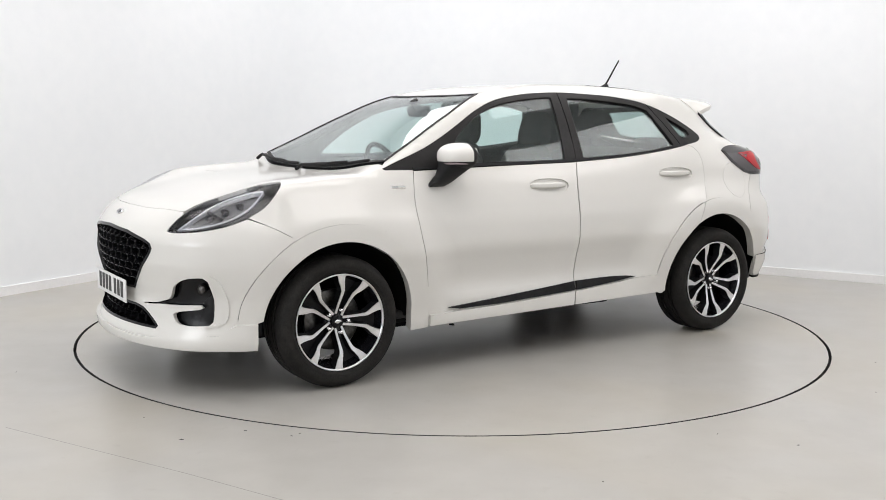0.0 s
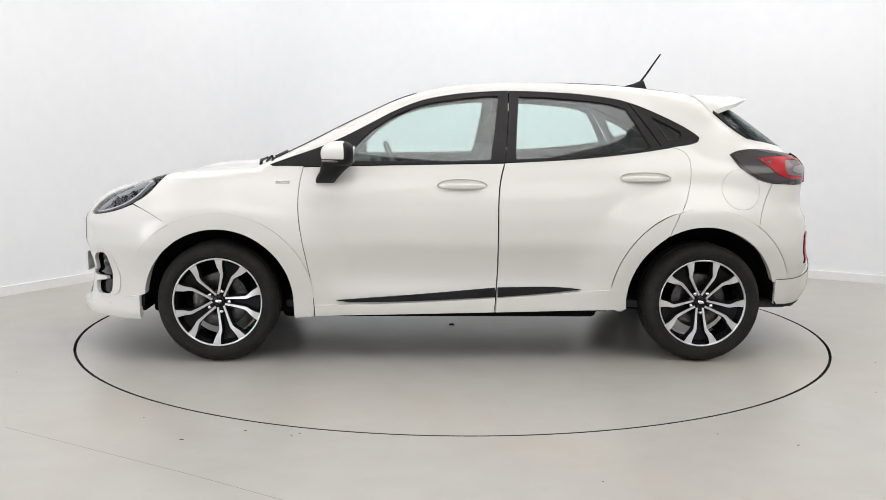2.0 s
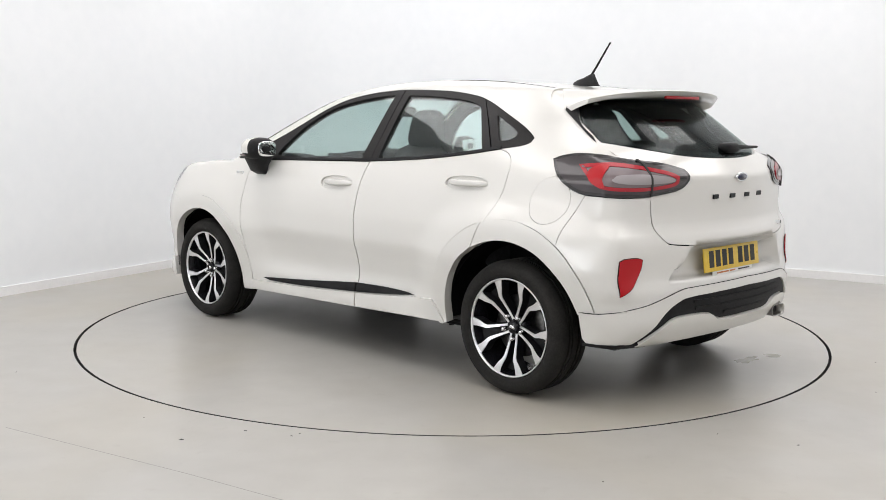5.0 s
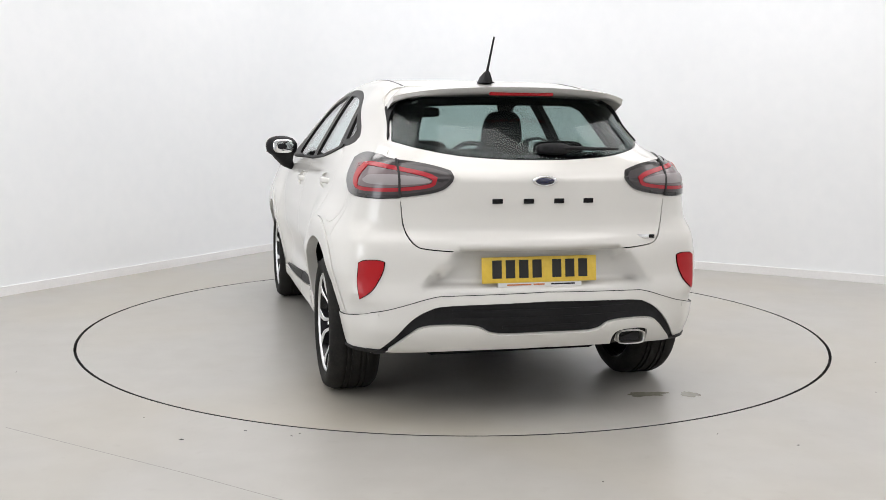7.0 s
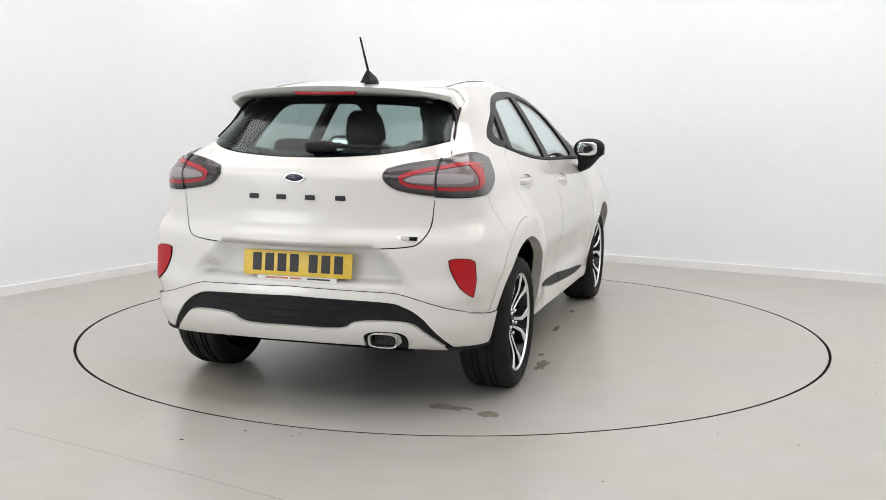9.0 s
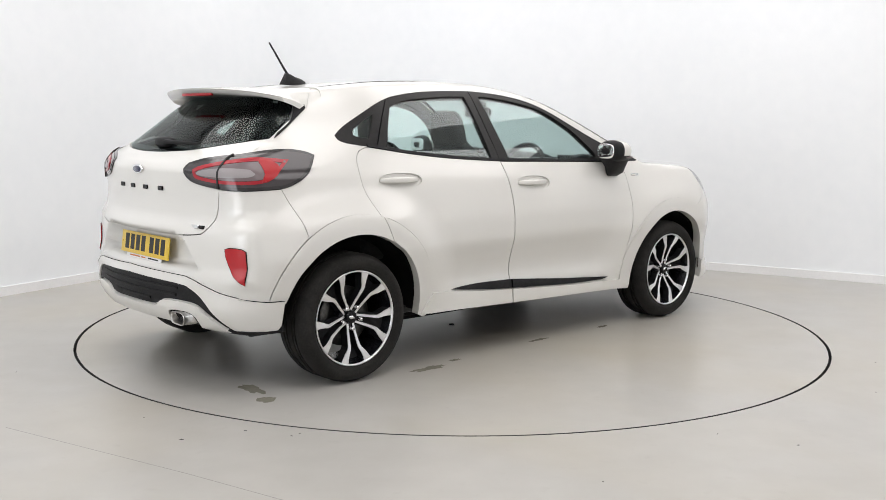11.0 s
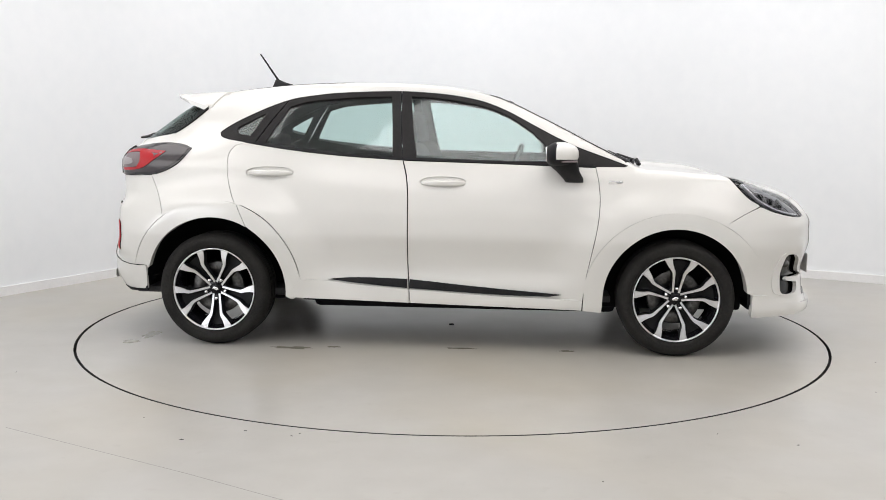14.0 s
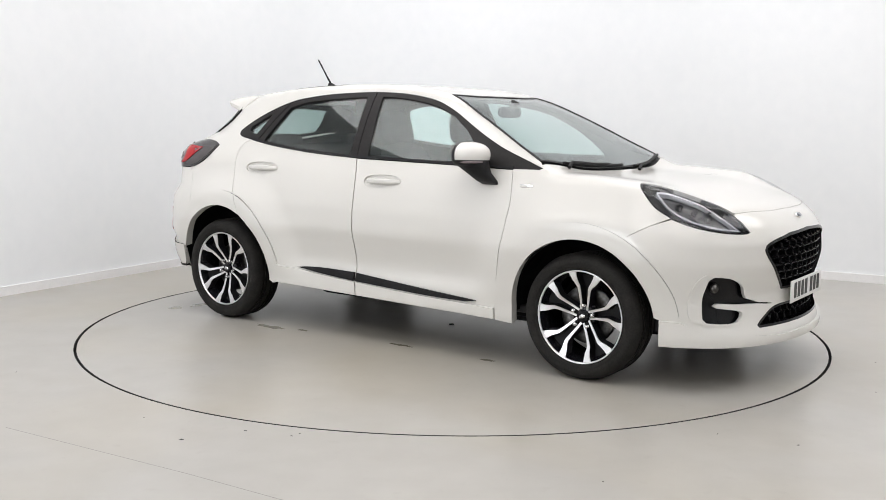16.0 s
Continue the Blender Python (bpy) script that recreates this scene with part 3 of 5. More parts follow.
    g2 = whole(FR(*low[:2])[:-1], FR(*low[1:5])[:-1], FR(*low[4:]))
    fogs = []
    for s in (1, -1):
        for f in (fog,):
            q = FR(*f, closed=True)
            fogs.append(q * (1, s, 1))
    side = np.vstack([XYZ((1.73, .783, .831), (1.645, .84, .796), (1.54, .88, .738))[:-1], arc(1.287, .32, .502, 60, 3, .477)[:-1], SD((1.78, .345), (1.705, .345))[:-1], SD((1.705, .345), (1.70, .235))[:-1]])
    lamp_low = np.vstack([TP((2.042, 0), (2.024, .25), (1.965, .48), (1.94, .545))[:-1], XYZ(*LAMP_TOP[2::-1])[:-1], XYZ(*LAMP_LOW[::-1])[:-1]])
    bumper = panel("front_bumper", whole(lamp_low, side, SD((1.70, .235), (1.80, .236), (1.88, .236))[:-1], FR((.74, .236), (.5, .236), (0, .232))), "nose", PAINT, car, holes=[g1, g2, *fogs], gap=.0)
    lip = whole(FR((0, .262), (.30, .262), (.402, .266), (.60, .282), (.72, .298))[:-1], SD((1.86, .30), (1.80, .345), (1.755, .352), (1.70, .352))[:-1], SD((1.70, .352), (1.70, .228))[:-1],
                SD((1.70, .228), (1.85, .230))[:-1], FR((.74, .230), (.4, .226), (0, .222)))
    panel("front_lip", lip, "nose", PAINT, bumper, offset=.018, depth=.04)
    for s in (1, -1):
        panel("fog_recess", FR(*fog, closed=True), "nose", GLOSSY, bumper, "gloss black bumper recess", side=s, offset=-.035, depth=.01, gap=-.02)
    rim = [(.728, .576), (.752, .545), (.760, .45), (.757, .375), (.740, .345), (.69, .330), (.59, .326)]
    rim_in = [(.585, .333), (.685, .337), (.731, .352), (.746, .378), (.749, .45), (.741, .540), (.721, .567)]
    pair("fog_surround", FR(*rim, *rim_in, closed=True), "nose", PAINT, bumper, "white raised edge round the bumper recess", offset=.006, depth=.012, gap=0, step=.012)
    panel("grille_backing", g1, "nose", GLOSSY, bumper, "black grille backing", offset=-.05, depth=.01, gap=-.03)
    panel("lower_grille_backing", g2, "nose", GLOSSY, bumper, "black grille backing", offset=-.05, depth=.01, gap=-.02)
    build_grille(bumper, g1, g2)
    # tail
    gate = whole(BK(*GATE)[:-1], XYZ((-1.87, .607, 1.0), (-1.80, .610, 1.07), (-1.71, .622, 1.138), (-1.645, .63, 1.168), (-1.588, .62, 1.203))[:-1], XYZ((-1.588, .62, 1.203), (-1.62, .602, 1.196))[:-1], BK(*WINDOW_LOW[::-1]))
    tl = tail_lamp_outline()
    tailgate = panel("tailgate", gate, "tail", PAINT, car, holes=[])
    bumper_r = whole(BK(*GATE[:-2])[:-1], BK((.592, .849), (.601, .955))[:-1], XYZ((-1.905, .605, .960), (-1.86, .69, .956), (-1.80, .742, .957), (-1.73, .756, .960), (-1.665, .76, .962))[:-1],
                     SD((-1.665, .962), (-1.62, .87), (-1.59, .80), (-1.576, .737))[:-1], arc(-1.285, ZC, .492, 126, 165, .502)[:-1], SD((-1.76, .455), (-1.70, .45))[:-1], SD((-1.70, .45), (-1.70, .30))[:-1],
                     SD((-1.70, .30), (-1.80, .302))[:-1], BK((.70, .308), (.4, .326), (0, .332)))
    rb = panel("rear_bumper", bumper_r, "tail", PAINT, car)
    glass_r = whole(BK(*WINDOW_LOW)[:-1], BK((.59, 1.194), (.572, 1.26), (.542, 1.33), (.51, 1.375))[:-1], BK((.51, 1.375), (.33, 1.403), (0, 1.415)))
    panel("rear_window", glass_r, "tail", TINTED, tailgate, "smoked rear window glass", mats=[TINTED], depth=.003, gap=.004, offset=-.001, step=.013).visible_shadow = False
    border = whole(BK(*[(y, z + .03) for y, z in WINDOW_LOW[:4]])[:-1], BK((.485, 1.190), (.480, 1.22), (.445, 1.30), (.415, 1.332))[:-1], BK((.42, 1.35), (.25, 1.36), (0, 1.362)))
    panel("rear_window_border", glass_r, "tail", GLOSSY, tailgate, "black printed glass border", holes=[border], offset=-.0065, depth=.004, gap=.002)
    tri = np.vstack([XYZ((-1.397, .585, 1.337), (-1.495, .61, 1.267), (-1.588, .622, 1.203))[:-1], BK((.592, 1.195), (.574, 1.26), (.544, 1.33), (.505, 1.38))[:-1],
                     XYZ((-1.46, .50, 1.385), (-1.40, .56, 1.36), (-1.397, .575, 1.337))[:-1]])
    frame = np.vstack([SD((-1.36, 1.33), (-1.50, 1.23), (-1.60, 1.16), (-1.62, 1.08))[:-1], XYZ((-1.62, .72, 1.08), (-1.80, .70, 1.04), (-1.90, .58, 1.05))[:-1], BK((.60, 1.05), (.60, 1.15), (.575, 1.24), (.53, 1.34), (.48, 1.385))[:-1], XYZ((-1.44, .48, 1.39), (-1.36, .57, 1.33))[:-1]])
    corner = XYZ((-1.24, .575, 1.39), (-1.38, .59, 1.33), (-1.50, .58, 1.27), (-1.52, .47, 1.36), (-1.42, .40, 1.42), (-1.24, .40, 1.44), closed=True)
    pair("roof_corner", corner, "rail", PAINT, car, offset=-.008, depth=.01, gap=0)
    pair("tail_frame", frame, "tail", LINING, car, "black body seam backing", offset=-.014, depth=.01, gap=0)
    upper = np.vstack([XYZ((-1.40, .585, 1.335), (-1.50, .61, 1.262), (-1.588, .622, 1.203))[:-1], BK((.592, 1.195), (.57, 1.192))[:-1], BK((.57, 1.192), (.55, 1.26), (.52, 1.33), (.48, 1.385))[:-1], XYZ((-1.45, .48, 1.385), (-1.40, .575, 1.335))[:-1]])
    pair("window_side", upper, "tail", BLACK, (tailgate, tailgate), "black panel beside the rear glass", offset=-.013, depth=.006, gap=0)
    pair("window_fin", tri, "tail", BLACK, (tailgate, tailgate), "black plastic fin beside the rear window", offset=.009, depth=.016, gap=-.004)
    build_tail_lamps(car)
    return doors_f, doors_r, bumper, rb, tailgate


def tail_lamp_outline():
    return np.vstack([XYZ((-1.45, .745, 1.112), (-1.50, .735, 1.130), (-1.583, .722, 1.140), (-1.70, .705, 1.135), (-1.814, .651, 1.118), (-1.868, .555, 1.108), (-1.905, .47, 1.094), (-1.938, .402, 1.074))[:-1],
                      XYZ((-1.938, .402, 1.074), (-1.952, .384, 1.045), (-1.949, .405, 1.012), (-1.94, .455, .985), (-1.916, .564, .966), (-1.88, .655, .958), (-1.80, .742, .957), (-1.73, .756, .960), (-1.665, .76, .962))[:-1],
                      XYZ((-1.665, .762, .962), (-1.617, .762, .972), (-1.545, .758, 1.003), (-1.490, .752, 1.048), (-1.45, .745, 1.112))[:-1]])


def inset(P, chart, g, cy=0.0):
    q = shrink(tidy(chart_of(P, chart), .004), g)
    return point_of(q, chart)


def build_tail_lamps(car):
    o = tail_lamp_outline()
    ring = np.vstack([XYZ((-1.60, .735, 1.090), (-1.74, .70, 1.100), (-1.84, .62, 1.088), (-1.90, .49, 1.062), (-1.925, .445, 1.043))[:-1],
                      XYZ((-1.925, .445, 1.043), (-1.935, .475, 1.008), (-1.90, .58, .990), (-1.85, .69, .984), (-1.76, .745, .988), (-1.70, .757, 1.01), (-1.60, .735, 1.090))[:-1]])
    core = inset(ring, "tail", .015)
    split = np.vstack([BK((.609, 1.112), (.609, .962))[:-1], BK((.609, .962), (.600, .962))[:-1], BK((.600, .962), (.600, 1.112))[:-1], BK((.600, 1.112), (.609, 1.112))[:-1]])
    for s in (1, -1):
        lamp = panel("tail_light", o, "tail", SMOKE, car, "smoked black and red tail lamp", side=s, offset=.006, depth=.03, gap=.001)
        panel("smoked_lens", inset(o, "tail", .014), "tail", SMOKE_LENS, lamp, "smoked grey lamp lens", side=s, offset=.0078, depth=.003, gap=0)
        panel("red_ring", ring, "tail", GUIDE, lamp, "red light guide", side=s, offset=.0105, depth=.004, holes=[core], gap=.0)
        panel("clear_core", core, "tail", SMOKE_CLEAR, lamp, "greyish clear inner lamp", side=s, offset=.010, depth=.004, gap=.002)
        panel("reversing_strip", XYZ((-1.78, .70, 1.046), (-1.85, .62, 1.052), (-1.895, .50, 1.042), (-1.91, .465, 1.030), (-1.905, .50, 1.020), (-1.86, .62, 1.014), (-1.79, .70, 1.016), (-1.765, .715, 1.03), closed=True), "tail", STRIP, lamp, "clear reversing strip", side=s, offset=.0125, depth=.003, gap=0)
        panel("red_block", XYZ((-1.658, .73, 1.066), (-1.70, .715, 1.089), (-1.75, .71, 1.088), (-1.745, .73, 1.062), (-1.735, .74, 1.03), (-1.75, .745, .996), (-1.70, .757, 1.008), (-1.668, .752, 1.035), closed=True), "tail", RED, lamp, "red tail lamp segment", side=s, offset=.013, depth=.003, gap=0)
        panel("lamp_gap", split, "tail", PITCH, lamp, "dark gap between lamp halves", side=s, offset=.0135, depth=.012, gap=0)


def build_grille(bumper, g1, g2):
    """Rows of rounded cells across the openings."""
    for name, g in (("grille_mesh", g1), ("lower_grille_mesh", g2)):
        q = chart_of(g, "nose")
        verts, faces = [], []
        lo, hi = q.min(0), q.max(0)
        du, dv = .068, .039
        j = 0
        v = lo[1]
        while v < hi[1]:
            u = -round(.6 / du) * du + (j % 2) * du / 2
            while u < .6:
                ring_o, ring_i = [], []
                for a in np.radians(np.arange(0, 360, 30)):
                    c, s_ = math.cos(a), math.sin(a)
                    sh = abs(c) ** .7 * (1 if c > 0 else -1), abs(s_) ** .9 * (1 if s_ > 0 else -1)
                    ring_o.append((u + sh[0] * du * .54, v + sh[1] * dv * .66 - .006 * (1 - abs(c))))
                    ring_i.append((u + sh[0] * du * .43, v + sh[1] * dv * .46 - .006 * (1 - abs(c))))
                if inside(np.array([(u, v)]), q)[0]:
                    ro, ri = point_of(np.array(ring_o), "nose"), point_of(np.array(ring_i), "nose")
                    n = grade(ro)
                    b = len(verts)
                    k = len(ro)
                    verts += [*(ro - n * .022), *(ri - n * .012), *(ri - n * .045)]
                    for i in range(k):
                        m = (i + 1) % k
                        faces += [(b + i, b + m, b + k + m, b + k + i), (b + k + i, b + k + m, b + 2 * k + m, b + 2 * k + i)]
                u += du
            v += dv
            j += 1
        attach(name, mesh_of(name, verts, faces, GLOSSY, smooth=False), bumper, "gloss black honeycomb mesh")
    ring = inset(g1, "nose", .011)
    panel("grille_surround", g1, "nose", GLOSSY, bumper, "gloss black grille surround", holes=[ring], offset=.002, depth=.03, gap=-.001)
    ring = inset(g2, "nose", .010)
    panel("lower_grille_surround", g2, "nose", GLOSSY, bumper, "gloss black grille surround", holes=[ring], offset=.001, depth=.03, gap=-.001)


def build_side_glass(car, doors_f, doors_r):
    gf = np.vstack([SD((.62, 1.068), (.612, 1.10), (.50, 1.215), (.40, 1.285))[:-1], SD((.40, 1.285), (.323, 1.326), (.2, 1.368), (.015, 1.400), (-.12, 1.414), (-.20, 1.417))[:-1],
                    SD((-.20, 1.417), (-.178, 1.26), (-.147, 1.075))[:-1], SD((-.147, 1.075), (.31, 1.066), (.62, 1.068))[:-1]])
    gr = np.vstack([SD((-.315, 1.415), (-.479, 1.411), (-.662, 1.397), (-.80, 1.380), (-.895, 1.352))[:-1], SD((-.895, 1.352), (-.95, 1.26), (-1.012, 1.15))[:-1],
                    SD((-1.012, 1.15), (-.77, 1.113), (-.47, 1.088), (-.285, 1.078))[:-1], SD((-.285, 1.078), (-.298, 1.25), (-.315, 1.415))[:-1]])
    gq = np.vstack([SD((-1.030, 1.312), (-1.105, 1.275), (-1.185, 1.232))[:-1], SD((-1.185, 1.232), (-1.188, 1.210), (-1.155, 1.196), (-1.105, 1.188))[:-1], SD((-1.105, 1.188), (-1.065, 1.25), (-1.030, 1.312))[:-1]])
    # three pieces of the black surround: front door, rear door, rear quarter
    top_f = [p for p in DLO_TOP if p[0] > -.25] + [(-.258, 1.4485)]
    of = np.vstack([SD(*top_f)[:-1], SD((-.258, 1.4485), (-.245, 1.25), (-.225, 1.062))[:-1], SD(*BELTLINE[3::-1])[:-1]])
    orr = np.vstack([SD((-.262, 1.4485), *[p for p in DLO_TOP if -.27 > p[0] > -.9], (-.90, 1.395))[:-1], SD((-.90, 1.395), (-.985, 1.28), (-1.075, 1.142))[:-1], SD((-1.075, 1.142), (-.89, 1.115), (-.59, 1.084), (-.225, 1.062))[:-1],
                     SD((-.225, 1.062), (-.249, 1.25), (-.262, 1.4485))[:-1]])
    oq = np.vstack([SD((-.905, 1.393), *[p for p in DLO_TOP if p[0] < -.92])[:-1], SD(*DLO_TAIL)[:-1], SD((-1.13, 1.15), (-1.08, 1.142))[:-1], SD((-1.08, 1.142), (-.99, 1.28), (-.905, 1.393))[:-1]])
    pair("window_surround", of, "side", FRAME, doors_f, "black window surround", holes=[gf], offset=.0, gap=.0012, depth=.03)
    pair("window_surround", orr, "side", FRAME, doors_r, "black window surround", holes=[gr], offset=.0, gap=.0012, depth=.03)
    pair("quarter_surround", oq, "side", FRAME, car, "black quarter window surround", holes=[gq], offset=.0, gap=.0012, depth=.03)
    for nm, g, par, mt in (("window_glass", gf, doors_f, WINDOW), ("window_glass", gr, doors_r, WINDOW), ("quarter_glass", gq, car, WINDOW)):
        for ob in pair(nm, g, "side", mt, par, "tinted window glass", mats=[mt], offset=-.008, depth=.004, gap=-.002):
            ob.visible_shadow = False
    # bright scuffed seal under the windows
    for a, par in ((BELTLINE[1:4], doors_f), (BELTLINE[3:], doors_r)):
        pair("window_seal", np.vstack([SD(*a)[:], SD(*[(x, z + .013) for x, z in a[::-1]])]), "side", BLACK, par, "black rubber window seal", offset=.006, depth=.01, gap=0)


def build_arches(car, doors_r):
    """Painted mouldings round the wheel openings, liners inside them."""
    xf, xr = 1.287, -1.285
    front = np.vstack([arc(xf, .32, .50, 176, 4, .475)[:-1], SD((xf + .495, .348), (xf + .408, .348))[:-1], arc(xf, .32, .392, 6, 183)[:-1],
                       SD((xf - .394, .29), (xf - .396, .235))[:-1], SD((xf - .396, .235), (xf - .50, .243))[:-1], SD((xf - .50, .243), (xf - .495, .35))[:-1]])
    rear_a = np.vstack([arc(xr, ZC, .49, 73.2, 8, .50)[:-1], SD((xr + .492, .39), (xr + .47, .30), (xr + .45, .275))[:-1], SD((xr + .45, .275), (xr + .412, .272))[:-1], arc(xr, ZC, .405, -6, 61.5)[:-1],
                        SD((-1.091, .69), (-1.142, .807))[:-1]])
    rear_b = np.vstack([arc(xr, ZC, .49, 167, 73.7, .50)[:-1], SD((-1.147, .8075), (-1.094, .692))[:-1], arc(xr, ZC, .405, 61.9, 165)[:-1], SD((xr - .395, .435), (xr - .476, .443))[:-1]])
    pair("front_arch_moulding", front, "side", PAINT, car, "white wheel arch moulding", offset=.0045, depth=.05, gap=.0, step=.022)
    pair("rear_arch_moulding", rear_a, "side", PAINT, doors_r, "white wheel arch moulding", offset=.0045, depth=.05, gap=.0, step=.022)
    pair("rear_arch_moulding", rear_b, "side", PAINT, car, "white wheel arch moulding", offset=.0045, depth=.05, gap=.0, step=.022)
    for xc, zc, ri in ((xf, .32, .392), (xr, ZC, .405)):
        for s in (1, -1):
            verts, faces = [], []
            ys = [.85, .80, .60, .50, .5]
            rr = [ri + .004, ri + .03, ri + .035, ri + .03, .05]
            k = len(ys)
            n = 40
            for i in range(n + 1):
                a = radians(-4 + 188 * i / n)
                verts += [(xc + r * math.cos(a), s * (y if q else y - .04), zc + r * math.sin(a)) for q, (y, r) in enumerate(zip(ys, rr))]
            for i in range(n):
                for q in range(k - 1):
                    f = (i * k + q, i * k + q + 1, (i + 1) * k + q + 1, (i + 1) * k + q)
                    faces.append(f if s > 0 else f[::-1])
            attach("arch_liner", mesh_of("arch_liner", verts, faces, LINING), car, "black felt wheel arch liner")


def build_underbody(car):
    # Car's underside; the low middle boxes are unseen, added to block light below.
    for x0, x1, y, z0, z1, bevel in ((-.84, .86, .62, .228, .29, .02), (-.80, 1.0, .46, .165, .24, .03), (-1.62, -.80, .42, .205, .28, .03), (.86, 1.72, .48, .20, .30, .02),
                                     (-1.72, -.86, .50, .262, .34, .02), (-1.90, -1.70, .66, .335, .36, .01), (1.72, 1.90, .62, .232, .26, .012), (1.90, 2.03, .45, .232, .26, .012)):
        bm = bmesh.new()
        box(bm, x0, x1, -y, y, z0, z1, bevel)
        part("underbody_shade_panel", bm, LINING, car, "black underbody panel, its low unseen boxes added to darken the floor")


SPOKE_TURN = 38


def build_wheel():
    """A ten-spoke alloy wheel, its outer face towards +y, axis along y."""
    R, rim = .320, .2365
    prof = [(rim - .004, .098), (rim + .006, .108), (rim + .022, .116), (.276, .121), (.295, .116), (.307, .103), (.314, .088), (R, .07), (R, .0), (R, -.07), (.314, -.092), (.292, -.114), (.26, -.116), (rim, -.104)]
    # tyre with tread grooves
    fine_prof = []
    for (r0, y0), (r1, y1) in zip(prof, prof[1:]):
        fine_prof.append((r0, y0))
        if r0 == R and r1 == R:
            for g in np.linspace(y0, y1, 4)[1:-1]:
                fine_prof += [(R, g + .006), (R - .008, g + .005), (R - .008, g - .005), (R, g - .006)]
    fine_prof.append(prof[-1])
    v, f = lathe(fine_prof, 96)
    tyre_me = mesh_of("tyre", v, f, RUBBER)
    tyre_me.set_sharp_from_angle(angle=radians(50))
    wheel = attach("wheel", tyre_me)
    # sidewall rib ring
    v, f = lathe([(.253, .1135), (.257, .1175), (.261, .1155)], 96)
    attach("sidewall_rib", mesh_of("sidewall_rib", v, f, RUBBER), wheel)
    v, f = lathe([(rim - .002, .101), (rim, .106), (rim - .004, .108), (rim - .0085, .105), (rim - .010, .097)], 96)
    attach("rim_lip", mesh_of("rim_lip", v, f, SILVER), wheel, "machined silver rim edge")
    v, f = lathe([(rim - .010, .0975), (rim - .024, .06), (rim - .034, .0), (rim - .03, -.09), (rim, -.105)], 96)
    attach("rim_barrel", mesh_of("rim_barrel", v, f, ALLOY_DARK), wheel, "black painted rim barrel")
    v, f = lathe([(.001, -.01), (.06, -.01), (.062, .012), (.145, .012), (.15, .008), (.15, -.012), (.06, -.014)], 64)
    attach("brake_disc", mesh_of("brake_disc", v, f, STEEL), wheel, "bare steel brake disc")
    v, f = lathe([(.0, .055), (.052, .055), (.060, .05), (.068, .03), (.07, -.02)], 40)
    attach("hub", mesh_of("hub", v, f, ALLOY_DARK), wheel, "black painted wheel hub")
    # spokes: the machined face (0) and the black flanks (1)
    line = [(.032, .0165, .0064, .060), (.075, .0205, .0070, .067), (.110, .0245, .0076, .077), (.142, .0290, .0092, .087), (.156, .0350, .0120, .091), (.174, .0490, .0160, .095), (.200, .0640, .0200, .099), (.229, .0770, .0275, .101)]
    for k in range(5):
        a0 = radians(SPOKE_TURN + 72 * k)
        ca, sa = math.cos(a0), math.sin(a0)
        for s in (1, -1):
            verts, faces, idx = [], [], []
            for r, lat, hw, y in line:
                for dl, dy in ((-hw - .005, -.05), (-hw, -.003), (-hw + .0015, 0), (hw - .0015, 0), (hw, -.003), (hw + .004, -.05)):
                    u, w = r, s * (lat + dl)
                    verts.append((u * ca - w * sa, y + dy, u * sa + w * ca))
            m = 6
            for i in range(len(line) - 1):
                for q in range(m - 1):
                    fc = (i * m + q, i * m + q + 1, (i + 1) * m + q + 1, (i + 1) * m + q)
                    faces.append(fc[::-1] if s > 0 else fc)
                    idx.append(0 if q in (1, 2, 3) else 1)
            attach("spoke", mesh_of("spoke", verts, faces, [SILVER, WELL], idx, False), wheel, "machined silver spoke with black flanks")
        # black web between the two spokes of a pair
        verts = []
        for r, hw, y in ((.05, .018, .030), (.10, .024, .036), (.14, .030, .042), (.18, .050, .048), (.228, .072, .055)):
            for w in (-hw, hw):
                verts.append((r * ca - w * sa, y, r * sa + w * ca))
        attach("spoke_web", mesh_of("spoke_web", verts, [(2 * i, 2 * i + 1, 2 * i + 3, 2 * i + 2) for i in range(4)], WELL), wheel, "black spoke web")
        v, f = lathe([(0, .084), (.0075, .083), (.0095, .078), (.0095, .055)], 12)
        q = .057
        attach("lug_nut", mesh_of("lug_nut", [(x + q * ca, y, z + q * sa) for x, y, z in v], f, CHROME), wheel, "chrome wheel nut")
    v, f = lathe([(0, .076), (.026, .075), (.031, .071), (.032, .05)], 32)
    cap = attach("hub_cap", mesh_of("hub_cap", v, f, GLOSSY), wheel, "black hub cap")
    v, f = lathe([(0, .0775), (.018, .0772), (.0185, .0755)], 28)
    attach("cap_emblem", mesh_of("cap_emblem", [(x, y, z * .5) for x, y, z in v], f, CHROME), wheel, "small oval emblem")
    return wheel


def build_car():
    car = new("car")
    car.empty_display_size = .3
    tagged(car, "white compact crossover car with black trim on a turntable", "car")
    doors_f, doors_r, fb, rb, gate = build_shell(car)
    build_side_glass(car, doors_f, doors_r)
    build_arches(car, doors_r)
    build_underbody(car)
    build_details(car, doors_f, doors_r, fb, rb, gate)
    build_cabin(car)
    w = build_wheel()
    for x, s, roll in ((1.294, 1, 0), (-1.294, 1, -16), (1.294, -1, 14), (-1.294, -1, -14)):
        m = Matrix.Translation((x, s * .742, .320)) @ pose(0, 0, 0, 0, 0, 0 if s > 0 else 180) @ pose(0, 0, 0, 0, roll, 0)
        c = w if (x, s) == (1.294, 1) else copy_thing(w, m)
        c.parent = car
        c.matrix_basis = m
    return car


